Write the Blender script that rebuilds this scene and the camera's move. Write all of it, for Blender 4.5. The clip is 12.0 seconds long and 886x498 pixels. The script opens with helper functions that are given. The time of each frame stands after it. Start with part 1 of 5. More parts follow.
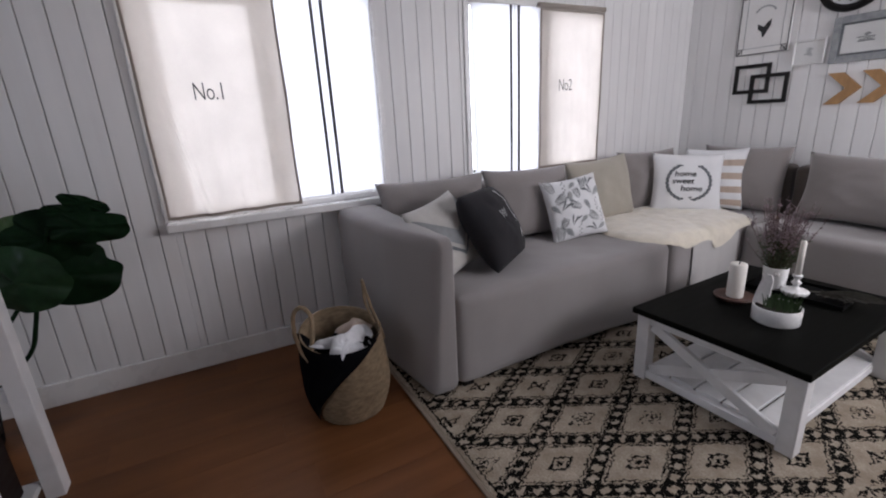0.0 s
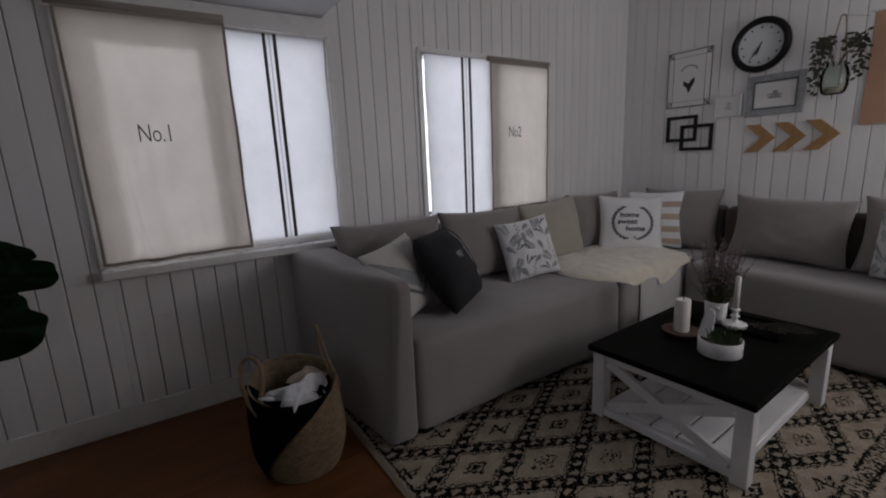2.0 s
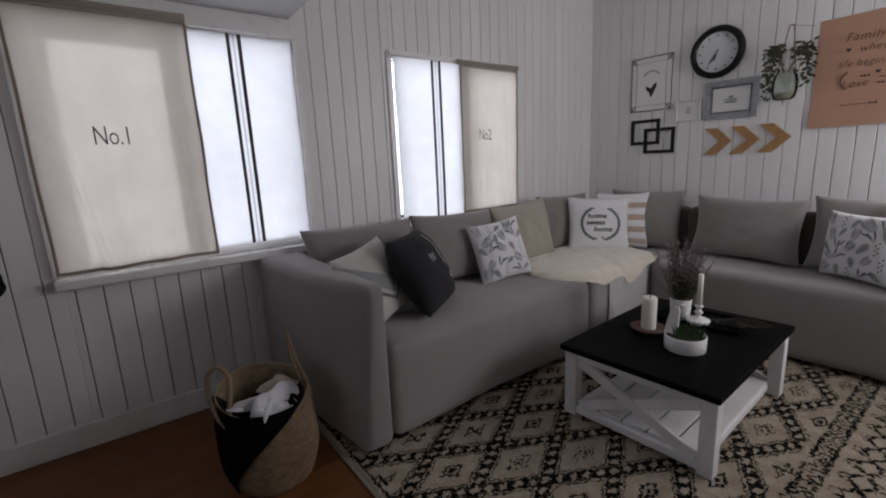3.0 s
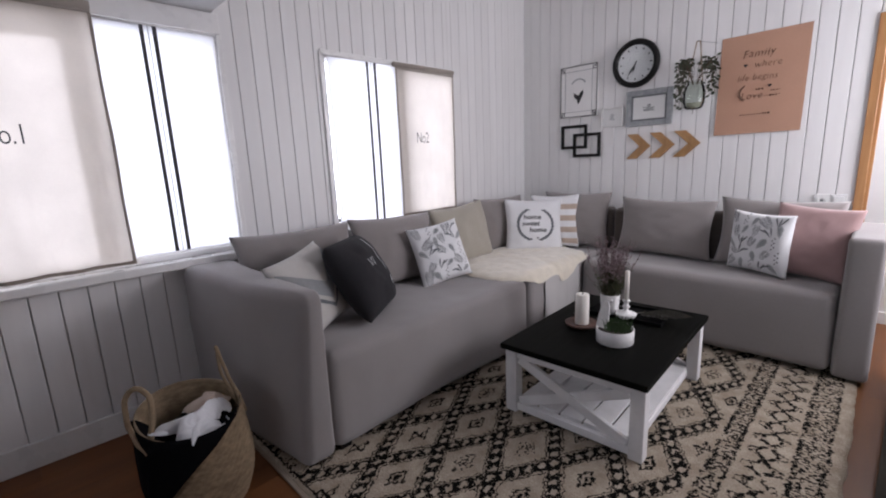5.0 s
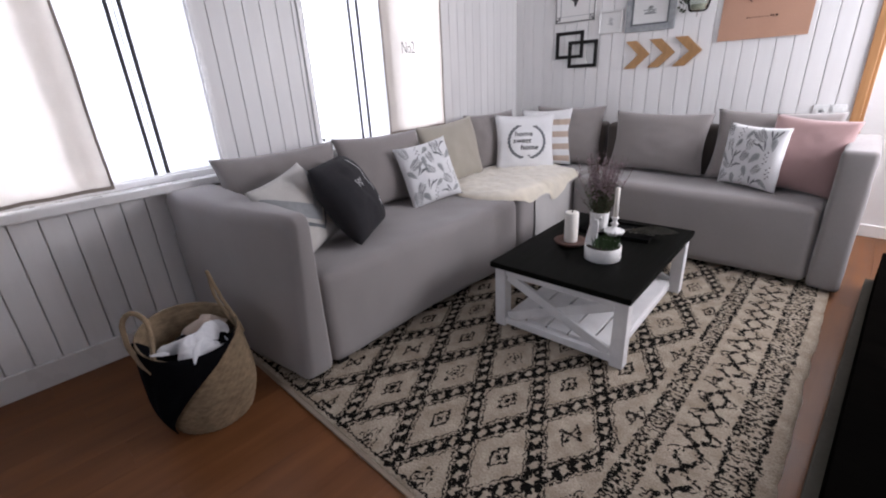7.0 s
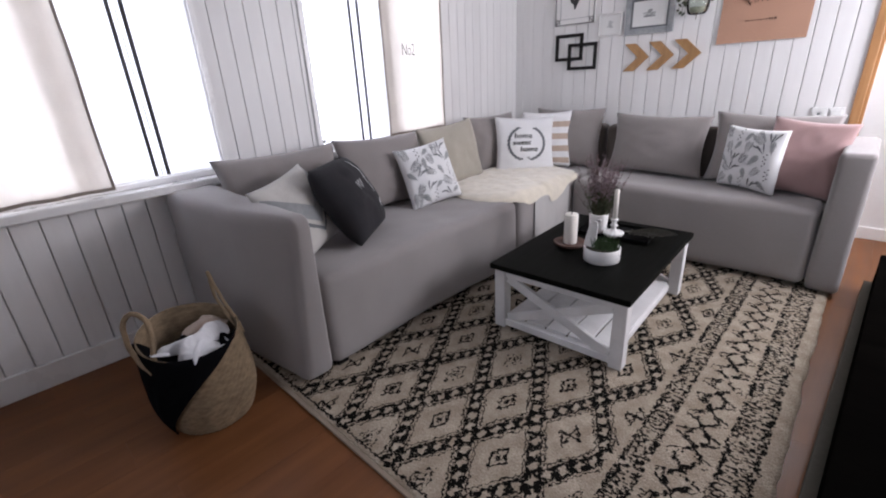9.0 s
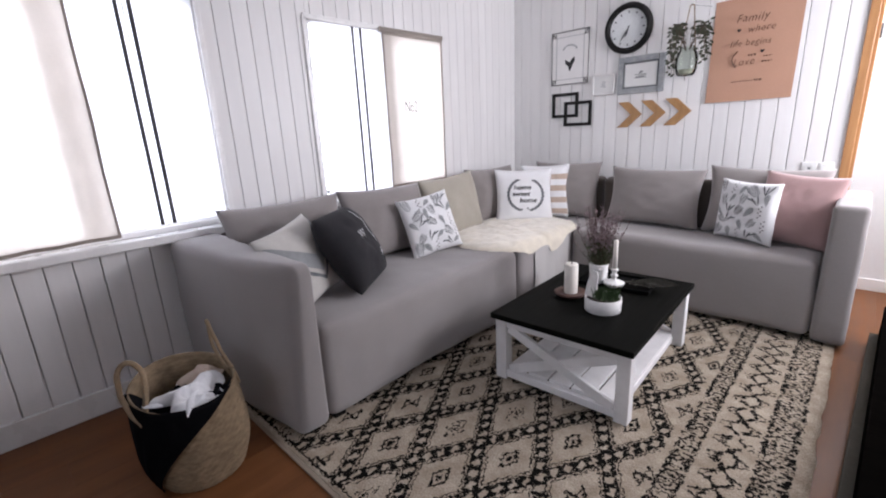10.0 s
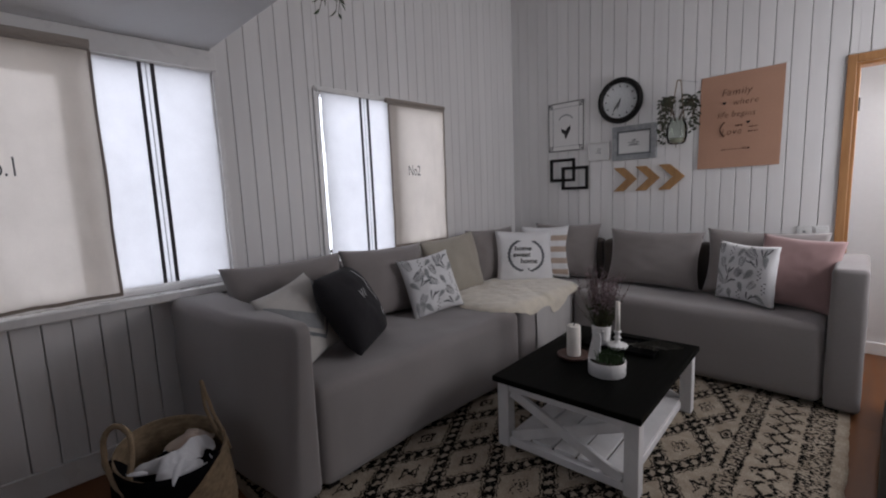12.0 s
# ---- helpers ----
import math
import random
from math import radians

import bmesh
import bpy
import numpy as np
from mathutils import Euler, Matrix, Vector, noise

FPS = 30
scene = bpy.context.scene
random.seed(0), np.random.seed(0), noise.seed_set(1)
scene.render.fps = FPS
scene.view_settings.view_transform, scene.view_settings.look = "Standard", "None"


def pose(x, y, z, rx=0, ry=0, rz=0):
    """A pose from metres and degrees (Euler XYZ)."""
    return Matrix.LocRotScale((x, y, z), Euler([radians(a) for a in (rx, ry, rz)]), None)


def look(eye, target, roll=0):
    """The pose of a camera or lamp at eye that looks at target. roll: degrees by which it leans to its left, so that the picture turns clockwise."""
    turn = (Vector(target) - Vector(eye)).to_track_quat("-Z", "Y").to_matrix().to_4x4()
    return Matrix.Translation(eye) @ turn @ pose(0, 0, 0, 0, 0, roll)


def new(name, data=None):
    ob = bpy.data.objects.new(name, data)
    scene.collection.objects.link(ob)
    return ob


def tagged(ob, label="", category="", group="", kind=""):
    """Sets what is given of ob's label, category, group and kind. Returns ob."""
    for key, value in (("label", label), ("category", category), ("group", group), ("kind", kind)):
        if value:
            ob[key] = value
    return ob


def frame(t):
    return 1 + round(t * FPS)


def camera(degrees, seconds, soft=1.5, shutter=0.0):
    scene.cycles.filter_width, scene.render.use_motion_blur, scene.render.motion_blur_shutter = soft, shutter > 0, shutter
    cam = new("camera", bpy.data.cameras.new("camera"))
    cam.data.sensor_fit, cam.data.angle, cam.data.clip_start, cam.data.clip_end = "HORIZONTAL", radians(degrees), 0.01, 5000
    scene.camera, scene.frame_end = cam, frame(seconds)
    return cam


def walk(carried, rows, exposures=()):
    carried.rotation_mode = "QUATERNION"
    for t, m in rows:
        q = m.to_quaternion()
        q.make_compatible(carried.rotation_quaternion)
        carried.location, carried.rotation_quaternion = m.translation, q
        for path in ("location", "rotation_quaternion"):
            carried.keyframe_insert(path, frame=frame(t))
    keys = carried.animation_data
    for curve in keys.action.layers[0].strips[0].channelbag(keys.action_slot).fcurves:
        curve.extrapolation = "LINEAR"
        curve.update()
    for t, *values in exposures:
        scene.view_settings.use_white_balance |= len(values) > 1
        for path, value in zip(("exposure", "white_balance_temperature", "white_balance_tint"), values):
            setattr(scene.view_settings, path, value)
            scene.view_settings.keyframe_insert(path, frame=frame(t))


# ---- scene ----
cam = camera(90.95, 12.0, soft=2.0)
PATH = [
    (0.0, pose(0.0103, -0.0117, 1.2959, 73.233, 2.911, 62.160)),
    (0.5, pose(0.0098, -0.0142, 1.2998, 76.961, 2.662, 62.105)),
    (1.0, pose(0.0065, -0.0163, 1.3007, 78.078, 2.730, 61.448)),
    (1.5, pose(0.0064, -0.0114, 1.3003, 78.279, 2.527, 58.987)),
    (2.0, pose(0.0047, -0.0093, 1.2997, 78.313, 2.461, 56.446)),
    (2.5, pose(0.0037, -0.0071, 1.3008, 78.357, 2.548, 54.511)),
    (3.0, pose(0.0011, -0.0063, 1.2997, 78.510, 2.593, 52.736)),
    (5.0, pose(-0.0042, 0.0015, 1.3015, 78.495, 2.360, 44.802)),
    (5.5, pose(-0.0083, 0.0019, 1.3003, 78.578, 2.460, 44.281)),
    (6.0, pose(-0.0014, 0.0076, 1.3014, 77.666, 2.771, 43.931)),
    (6.5, pose(-0.0080, 0.0158, 1.2969, 71.410, 2.924, 43.543)),
    (7.0, pose(-0.0141, 0.0185, 1.2947, 68.026, 3.012, 43.318)),
    (7.2, pose(-0.0141, 0.0184, 1.2947, 67.250, 3.080, 43.320)),
    (8.0, pose(-0.0120, 0.0160, 1.2950, 65.700, 3.100, 43.290)),
    (8.8, pose(-0.0105, 0.0135, 1.2963, 67.030, 3.037, 43.273)),
    (9.0, pose(-0.0101, 0.0131, 1.2965, 68.230, 2.909, 43.311)),
    (9.5, pose(-0.0033, 0.0114, 1.2978, 71.858, 2.821, 43.489)),
    (10.0, pose(-0.0029, 0.0074, 1.2998, 74.686, 2.654, 43.521)),
    (10.5, pose(-0.0054, 0.0053, 1.3013, 76.881, 2.539, 43.492)),
    (11.0, pose(0.0063, 0.0059, 1.3033, 77.877, 2.648, 43.644)),
    (11.5, pose(0.0043, 0.0010, 1.3005, 79.437, 2.428, 43.672)),
    (12.0, pose(0.0055, -0.0006, 1.3045, 82.531, 2.276, 43.754)),
]
EXPOSURES = [(0, -0.22, 6190, 15), (0.3, -0.89, 6240, 14), (0.6, -1.6, 6290, 13), (1, -1.68, 6340, 13), (1.5, -1.67, 6390, 13), (2, -1.6, 6390, 13), (2.5, -1.29, 6390, 13), (3.2, -0.89, 6340, 14), (4.8, -0.22, 6190, 17), (5.5, -0.15, 6190, 17), (6.5, 0.09, 6140, 16), (7.2, 0.18, 6140, 16), (8.8, 0.18, 6140, 16), (9.5, 0.18, 6140, 16), (10, 0.42, 6140, 16), (10.5, 0.06, 6140, 16), (11, -0.18, 6190, 15), (11.5, -0.7, 6240, 15), (12, -1.11, 6290, 14)]
walk(cam, PATH, EXPOSURES)

# ---- world and large lights ----
world = bpy.data.worlds.new("sky")
scene.world = world
world.use_nodes = True
wn = world.node_tree.nodes
sky = wn.new("ShaderNodeTexSky")
sky.sky_type, sky.sun_disc = "NISHITA", False
sky.sun_elevation, sky.sun_rotation = radians(38), radians(200)
world.node_tree.links.new(sky.outputs[0], wn["Background"].inputs[0])
wn["Background"].inputs[1].default_value = 0.1
sun = new("sun", bpy.data.lights.new("sun", "SUN"))
sun.data.energy, sun.data.angle, sun.data.color = 1.0, radians(15), (1.0, 0.96, 0.9)
sun.matrix_basis = look((2, -6, 6), (0, 0, 0))


def area(name, eye, target, w, h, watts, colour):
    ob = new(name, bpy.data.lights.new(name, "AREA"))
    ob.data.shape, ob.data.size, ob.data.size_y, ob.data.energy, ob.data.color = "RECTANGLE", w, h, watts, colour
    ob.matrix_basis = look(eye, target)
    return ob


COOL, SOFT = (0.92, 0.94, 1.0), (0.985, 0.968, 0.968)
area("daylight_west", (-5.6, 1.25, 2.0), (-1, 1.25, 1.45), 5.0, 3.0, 325, COOL)
# Fill from assumed, unseen south and east windows, tuned to brighten the room.
area("south_fill", (-0.7, -2.50, 1.45), (-0.7, 0, 1.2), 2.2, 1.4, 8.5, (0.82, 0.90, 1.0))
area("east_fill", (1.13, 3.05, 1.60), (-2.6, 3.0, 1.75), 1.1, 1.0, 50, SOFT)
# Added lamp in the hall, out of view, brightens floor strip and armrest.
area("hall_fill", (0.62, 4.33, 1.75), (0.05, 2.5, 0.0), 0.7, 0.9, 44, SOFT)


# ---- materials ----
class Tree:
    """Short forms for building node trees."""

    def __init__(self, name):
        self.mat = bpy.data.materials.new(name)
        self.mat.use_nodes = True
        self.n, self.l = self.mat.node_tree.nodes, self.mat.node_tree.links
        self.bsdf = self.n["Principled BSDF"]

    def put(self, socket, v):
        if isinstance(v, (int, float)):
            socket.default_value = v
        elif isinstance(v, (tuple, list)):
            socket.default_value = tuple(v) if len(v) == len(socket.default_value) else (*v, 1.0)
        else:
            self.l.new(v, socket)

    def math(self, op, a, b=0.0, c=0.0):
        k = self.n.new("ShaderNodeMath")
        k.operation = op
        for s, v in zip(k.inputs, (a, b, c)):
            self.put(s, v)
        return k.outputs[0]

    def coords(self, kind="Object"):
        if kind == "World":
            return self.n.new("ShaderNodeNewGeometry").outputs["Position"]
        return self.n.new("ShaderNodeTexCoord").outputs[kind]

    def scaled(self, v, s):
        k = self.n.new("ShaderNodeMapping")
        self.put(k.inputs[0], v)
        k.inputs["Scale"].default_value = s
        return k.outputs[0]

    def noise(self, v, scale, detail=3.0, rough=0.5):
        k = self.n.new("ShaderNodeTexNoise")
        self.put(k.inputs["Vector"], v)
        k.inputs["Scale"].default_value, k.inputs["Detail"].default_value, k.inputs["Roughness"].default_value = scale, detail, rough
        return k.outputs[0]

    def ramp(self, f, lo, hi, a=0.0, b=1.0):
        k = self.n.new("ShaderNodeMapRange")
        for s, v in zip(k.inputs, (f, lo, hi, a, b)):
            self.put(s, v)
        return k.outputs[0]

    def mix(self, f, a, b, blend="MIX"):
        k = self.n.new("ShaderNodeMix")
        k.data_type, k.blend_type = "RGBA", blend
        for s, v in ((k.inputs[0], f), (k.inputs[6], a), (k.inputs[7], b)):
            self.put(s, v)
        return k.outputs[2]

    def bump(self, h, strength, dist=0.002):
        k = self.n.new("ShaderNodeBump")
        self.put(k.inputs["Height"], h)
        k.inputs["Strength"].default_value, k.inputs["Distance"].default_value = strength, dist
        self.l.new(k.outputs[0], self.bsdf.inputs["Normal"])

    def done(self, colour, rough=0.6, metal=0.0, spec=0.5):
        self.put(self.bsdf.inputs["Base Color"], colour)
        self.put(self.bsdf.inputs["Roughness"], rough)
        self.bsdf.inputs["Metallic"].default_value = metal
        self.bsdf.inputs["Specular IOR Level"].default_value = spec
        return self.mat


def tone(c, k):
    return tuple(min(1.0, v * k) for v in c)


def plain(name, c, rough=0.6, var=0.12, big=3.0, fine=60.0, bump=0.15, metal=0.0, spec=0.5, kind="Object"):
    """Paint, card, plastic or metal with a soft mottle at two scales."""
    t = Tree(name)
    v = t.coords(kind)
    f = t.math("ADD", t.math("MULTIPLY", t.noise(v, big), 0.6), t.math("MULTIPLY", t.noise(v, fine), 0.4))
    t.bump(t.noise(v, fine * 2, 4), bump)
    r = t.ramp(t.noise(v, big * 4), 0.3, 0.7, max(0.02, rough - 0.08), rough + 0.08)
    return t.done(t.mix(t.ramp(f, 0.3, 0.7), tone(c, 1 - var), tone(c, 1 + var)), r, metal, spec)


def fabric(name, c, weave=700.0, var=0.1, bump=0.35, fuzz=0.25, big=5.0, spec=0.15):
    """Woven cloth: crossed threads, slubs and a faint fuzz."""
    t = Tree(name)
    v = t.coords()
    thread = t.math("ADD", t.noise(t.scaled(v, (weave, weave * 0.12, weave)), 1.0, 2), t.noise(t.scaled(v, (weave * 0.12, weave, weave * 0.12)), 1.0, 2))
    f = t.math("ADD", t.math("MULTIPLY", t.noise(v, big), 0.55), t.math("MULTIPLY", thread, 0.225))
    t.bump(t.math("ADD", thread, t.math("MULTIPLY", t.noise(v, 30.0), 1.5)), bump, 0.0012)
    t.bsdf.inputs["Sheen Weight"].default_value = fuzz
    t.bsdf.inputs["Sheen Roughness"].default_value = 0.6
    return t.done(t.mix(t.ramp(f, 0.32, 0.68), tone(c, 1 - var), tone(c, 1 + var)), 0.92, 0.0, spec)


def sheer(name, c, through_c, share, weave=500.0):
    """Blind cloth that lets daylight through."""
    t = Tree(name)
    v = t.coords()
    thread = t.math("ADD", t.noise(t.scaled(v, (weave, weave, weave * 0.1)), 1.0, 2), t.noise(t.scaled(v, (weave, weave * 0.1, weave)), 1.0, 2))
    f = t.math("ADD", t.math("MULTIPLY", t.noise(v, 6.0), 0.6), t.math("MULTIPLY", thread, 0.2))
    k = t.ramp(f, 0.3, 0.7)
    t.bump(t.math("ADD", thread, t.math("MULTIPLY", t.noise(v, 9.0), 2.0)), 0.3, 0.0015)
    t.done(t.mix(k, tone(c, 0.93), tone(c, 1.05)), 0.95, 0.0, 0.1)
    tr = t.n.new("ShaderNodeBsdfTranslucent")
    t.put(tr.inputs[0], t.mix(k, tone(through_c, 0.9), tone(through_c, 1.06)))
    mx = t.n.new("ShaderNodeMixShader")
    mx.inputs[0].default_value = share
    t.l.new(t.bsdf.outputs[0], mx.inputs[1])
    t.l.new(tr.outputs[0], mx.inputs[2])
    t.l.new(mx.outputs[0], t.n["Material Output"].inputs[0])
    return t.mat


def wood(name, a, b, grain=(3.0, 60.0, 60.0), rough=0.5, per_piece=0.0, bump=0.2, spec=0.5, kind="Object"):
    """Grain drawn out along one axis."""
    t = Tree(name)
    v = t.coords(kind)
    if per_piece:
        rnd = t.n.new("ShaderNodeObjectInfo").outputs["Random"]
        add = t.n.new("ShaderNodeVectorMath")
        add.operation = "ADD"
        t.put(add.inputs[0], v)
        comb = t.n.new("ShaderNodeCombineXYZ")
        t.put(comb.inputs[0], t.math("MULTIPLY", rnd, 37.0))
        t.put(comb.inputs[1], t.math("MULTIPLY", rnd, 11.0))
        t.put(add.inputs[1], comb.outputs[0])
        v = add.outputs[0]
    g = t.noise(t.scaled(v, grain), 1.0, 5, 0.6)
    f = t.math("ADD", t.math("MULTIPLY", g, 0.75), t.math("MULTIPLY", t.noise(v, 4.0), 0.25))
    if per_piece:
        f = t.math("ADD", f, t.math("MULTIPLY", t.math("SUBTRACT", rnd, 0.5), per_piece))
    t.bump(g, bump, 0.001)
    return t.done(t.mix(t.ramp(f, 0.33, 0.67), a, b), t.ramp(g, 0.3, 0.7, rough - 0.08, rough + 0.08), 0.0, spec)


def rug_material():
    """Cream pile with a lattice of ornamented black bands and three border stripes along one side."""
    t = Tree("berber_rug_pile")
    pos = t.coords("World")
    wob = t.n.new("ShaderNodeVectorMath")
    wob.operation = "MULTIPLY_ADD"
    nz = t.n.new("ShaderNodeTexNoise")
    nz.inputs["Scale"].default_value, nz.inputs["Detail"].default_value = 55.0, 2.0
    t.put(nz.inputs["Vector"], pos)
    wob.inputs[1].default_value = (0.042, 0.042, 0.0)
    t.put(wob.inputs[0], nz.outputs["Color"])
    t.put(wob.inputs[2], pos)
    sep = t.n.new("ShaderNodeSeparateXYZ")
    t.put(sep.inputs[0], wob.outputs[0])
    x, y = t.math("SUBTRACT", sep.outputs[0], 0.021), t.math("SUBTRACT", sep.outputs[1], 0.021)
    p = t.math("DIVIDE", t.math("ADD", x, 0.575), 0.29)
    q = t.math("DIVIDE", t.math("SUBTRACT", y, 1.215), 0.51)
    a, b = t.math("ADD", p, q), t.math("SUBTRACT", p, q)
    ra, rb = t.math("ROUND", a), t.math("ROUND", b)
    fa, fb = t.math("SUBTRACT", a, ra), t.math("SUBTRACT", b, rb)
    aa, ab = t.math("ABSOLUTE", fa), t.math("ABSOLUTE", fb)
    edge = t.math("MAXIMUM", aa, ab)
    band = t.math("GREATER_THAN", edge, 0.340)

    def beads(across, along):
        mid = t.math("GREATER_THAN", across, 0.415)
        s = t.math("ABSOLUTE", t.math("SUBTRACT", t.math("FRACT", t.math("MULTIPLY", along, 5.0)), 0.5))
        d = t.math("ADD", t.math("MULTIPLY", t.math("SUBTRACT", 0.5, across), 6.0), t.math("MULTIPLY", s, 1.6))
        return t.math("MULTIPLY", mid, t.math("LESS_THAN", d, 0.52))

    bead = t.math("MAXIMUM", beads(aa, fb), beads(ab, fa))
    inner = t.math("MULTIPLY", t.math("GREATER_THAN", edge, 0.362), t.math("LESS_THAN", edge, 0.392))
    speck = t.math("GREATER_THAN", t.noise(pos, 90.0, 2), 0.40)
    light = t.math("MAXIMUM", bead, t.math("MULTIPLY", inner, speck))
    lattice = t.math("MULTIPLY", band, t.math("SUBTRACT", 1.0, light))
    lattice = t.math("MULTIPLY", lattice, t.math("LESS_THAN", x, -0.425))
    # a small sign in each field, of three kinds
    wn_ = t.n.new("ShaderNodeTexWhiteNoise")
    wn_.noise_dimensions = "2D"
    comb = t.n.new("ShaderNodeCombineXYZ")
    t.put(comb.inputs[0], ra), t.put(comb.inputs[1], rb)
    t.put(wn_.inputs[0], comb.outputs[0])
    kind = wn_.outputs[0]
    ring = t.math("MULTIPLY", t.math("GREATER_THAN", edge, 0.085), t.math("LESS_THAN", edge, 0.13))
    ring2 = t.math("MULTIPLY", t.math("GREATER_THAN", edge, 0.12), t.math("LESS_THAN", edge, 0.15))
    dot = t.math("LESS_THAN", edge, 0.045)
    square = t.math("MAXIMUM", t.math("MULTIPLY", ring2, t.math("GREATER_THAN", t.noise(pos, 60.0, 1), 0.45)), t.math("MULTIPLY", t.math("LESS_THAN", edge, 0.085), t.math("GREATER_THAN", t.noise(pos, 75.0, 1), 0.5)))
    cross = t.math("MULTIPLY", t.math("LESS_THAN", t.math("ABSOLUTE", t.math("SUBTRACT", aa, ab)), 0.03), t.math("LESS_THAN", edge, 0.14))
    cross = t.math("MAXIMUM", cross, t.math("MULTIPLY", t.math("LESS_THAN", t.math("ABSOLUTE", t.math("SUBTRACT", aa, 0.12)), 0.018), t.math("LESS_THAN", ab, 0.13)))
    k1, k2 = t.math("LESS_THAN", kind, 0.4), t.math("GREATER_THAN", kind, 0.68)
    sign = t.math("MAXIMUM", t.math("MULTIPLY", k1, square), t.math("MULTIPLY", k2, cross))
    k3 = t.math("SUBTRACT", t.math("SUBTRACT", 1.0, k1), k2)
    sign = t.math("MAXIMUM", sign, t.math("MULTIPLY", k3, t.math("MAXIMUM", ring, dot)))
    sign = t.math("MULTIPLY", sign, t.math("LESS_THAN", x, -0.40))

    def strip(lo, hi):
        return t.math("MULTIPLY", t.math("GREATER_THAN", x, lo), t.math("LESS_THAN", x, hi))

    def worms(scale, cut, sx=1.0, sy=1.0):
        return t.math("GREATER_THAN", t.noise(t.scaled(pos, (sx, sy, 1.0)), scale, 2, 0.6), cut)

    lines = t.math("MAXIMUM", t.math("MAXIMUM", strip(-0.398, -0.380), strip(-0.332, -0.314)), t.math("MAXIMUM", strip(-0.137, -0.119), strip(-0.042, -0.024)))
    lines = t.math("MULTIPLY", lines, worms(48.0, 0.47))
    fill = t.math("MULTIPLY", t.math("MAXIMUM", strip(-0.398, -0.314), strip(-0.137, -0.024)), worms(72.0, 0.52, 0.75, 1.0))
    # a row of joined crosses between the stripes
    my = t.math("ABSOLUTE", t.math("SUBTRACT", t.math("FRACT", t.math("MULTIPLY", t.math("SUBTRACT", y, 1.755), 8.2)), 0.5))
    mx_ = t.math("MULTIPLY", t.math("ABSOLUTE", t.math("ADD", x, 0.221)), 1.0)
    chain = t.math("LESS_THAN", t.math("ABSOLUTE", t.math("SUBTRACT", my, t.math("MULTIPLY", mx_, 12.0))), 0.115)
    slant = t.math("ABSOLUTE", t.math("SUBTRACT", my, t.math("ADD", t.math("MULTIPLY", mx_, 5.0), 0.08)))
    spur = t.math("MULTIPLY", t.math("LESS_THAN", slant, 0.05), t.math("GREATER_THAN", mx_, 0.018))
    chain = t.math("MULTIPLY", chain, t.math("LESS_THAN", mx_, 0.048))
    row = t.math("MULTIPLY", t.math("MULTIPLY", t.math("MAXIMUM", chain, spur), strip(-0.292, -0.150)), worms(40.0, 0.42))
    hem = t.math("MULTIPLY", t.math("GREATER_THAN", y, 0.674), t.math("LESS_THAN", y, 0.683))
    dark = t.math("MAXIMUM", t.math("MAXIMUM", lattice, sign), t.math("MAXIMUM", t.math("MAXIMUM", lines, fill), t.math("MAXIMUM", row, hem)))
    dark = t.math("MULTIPLY", dark, t.math("GREATER_THAN", y, 0.672))
    tuft = t.noise(pos, 115.0, 2, 0.6)
    dark = t.math("MULTIPLY", dark, t.math("GREATER_THAN", tuft, 0.355))
    cream = t.mix(t.ramp(t.noise(pos, 14.0, 4), 0.3, 0.7), (0.37, 0.305, 0.235), (0.56, 0.485, 0.395))
    cream = t.mix(t.math("MULTIPLY", t.ramp(t.noise(pos, 150.0, 3), 0.35, 0.65), 0.55), cream, (0.27, 0.215, 0.155))
    col = t.mix(dark, cream, (0.009, 0.008, 0.007))
    h = t.math("ADD", t.math("MULTIPLY", t.noise(pos, 130.0, 4), 1.5), t.math("MULTIPLY", dark, 0.4))
    t.bump(h, 1.0, 0.007)
    return t.done(col, 0.95, 0.0, 0.05)


WHITE = plain("white_wall_paint", (0.80, 0.79, 0.785), 0.45, 0.03, 2.0, 35.0, 0.12)
BOARD = wood("painted_board", (0.77, 0.76, 0.755), (0.83, 0.82, 0.815), (14.0, 14.0, 1.2), 0.42, 0.25, 0.12)
# Greyer than the board paint: the grooves' shade is put into this colour.
TONGUE = plain("shaded_groove_tongue", (0.50, 0.49, 0.48), 0.8, 0.2, 4.0, 40.0)
TRIM = plain("white_trim_gloss", (0.82, 0.81, 0.80), 0.3, 0.03, 3.0, 30.0, 0.08)
CEIL = plain("ceiling_paint", (0.72, 0.72, 0.73), 0.7, 0.03, 1.5, 30.0, 0.1)
FLOOR = wood("laminate_oak", (0.122, 0.046, 0.017), (0.188, 0.077, 0.029), (14.0, 1.0, 14.0), 0.38, 0.06, 0.03, 0.2)
JAMB = wood("orange_pine", (0.34, 0.16, 0.06), (0.46, 0.24, 0.10), (50.0, 50.0, 3.0), 0.4)
LINEN = sheer("linen_blind", (0.64, 0.585, 0.53), (0.62, 0.57, 0.515), 0.41)
COTTON = sheer("white_cotton_blind", (0.80, 0.80, 0.81), (0.76, 0.77, 0.80), 0.55)
STRIPE = fabric("woven_black_stripe", (0.06, 0.058, 0.062), 600)
GREYLINE = fabric("woven_grey_stripe", (0.42, 0.42, 0.44), 600)
INK = plain("black_ink", (0.03, 0.03, 0.032), 0.8, 0.3, 30.0, 200.0)
BRUSH = plain("faded_brush_ink", (0.10, 0.052, 0.036), 0.8, 0.4, 60.0, 200.0)
SOFA = fabric("taupe_slipcover", (0.262, 0.241, 0.237), 520, 0.07, 0.3, 0.3, 3.0)
CUSH = fabric("taupe_cushion_cover", (0.253, 0.228, 0.222), 520, 0.07, 0.3, 0.3)
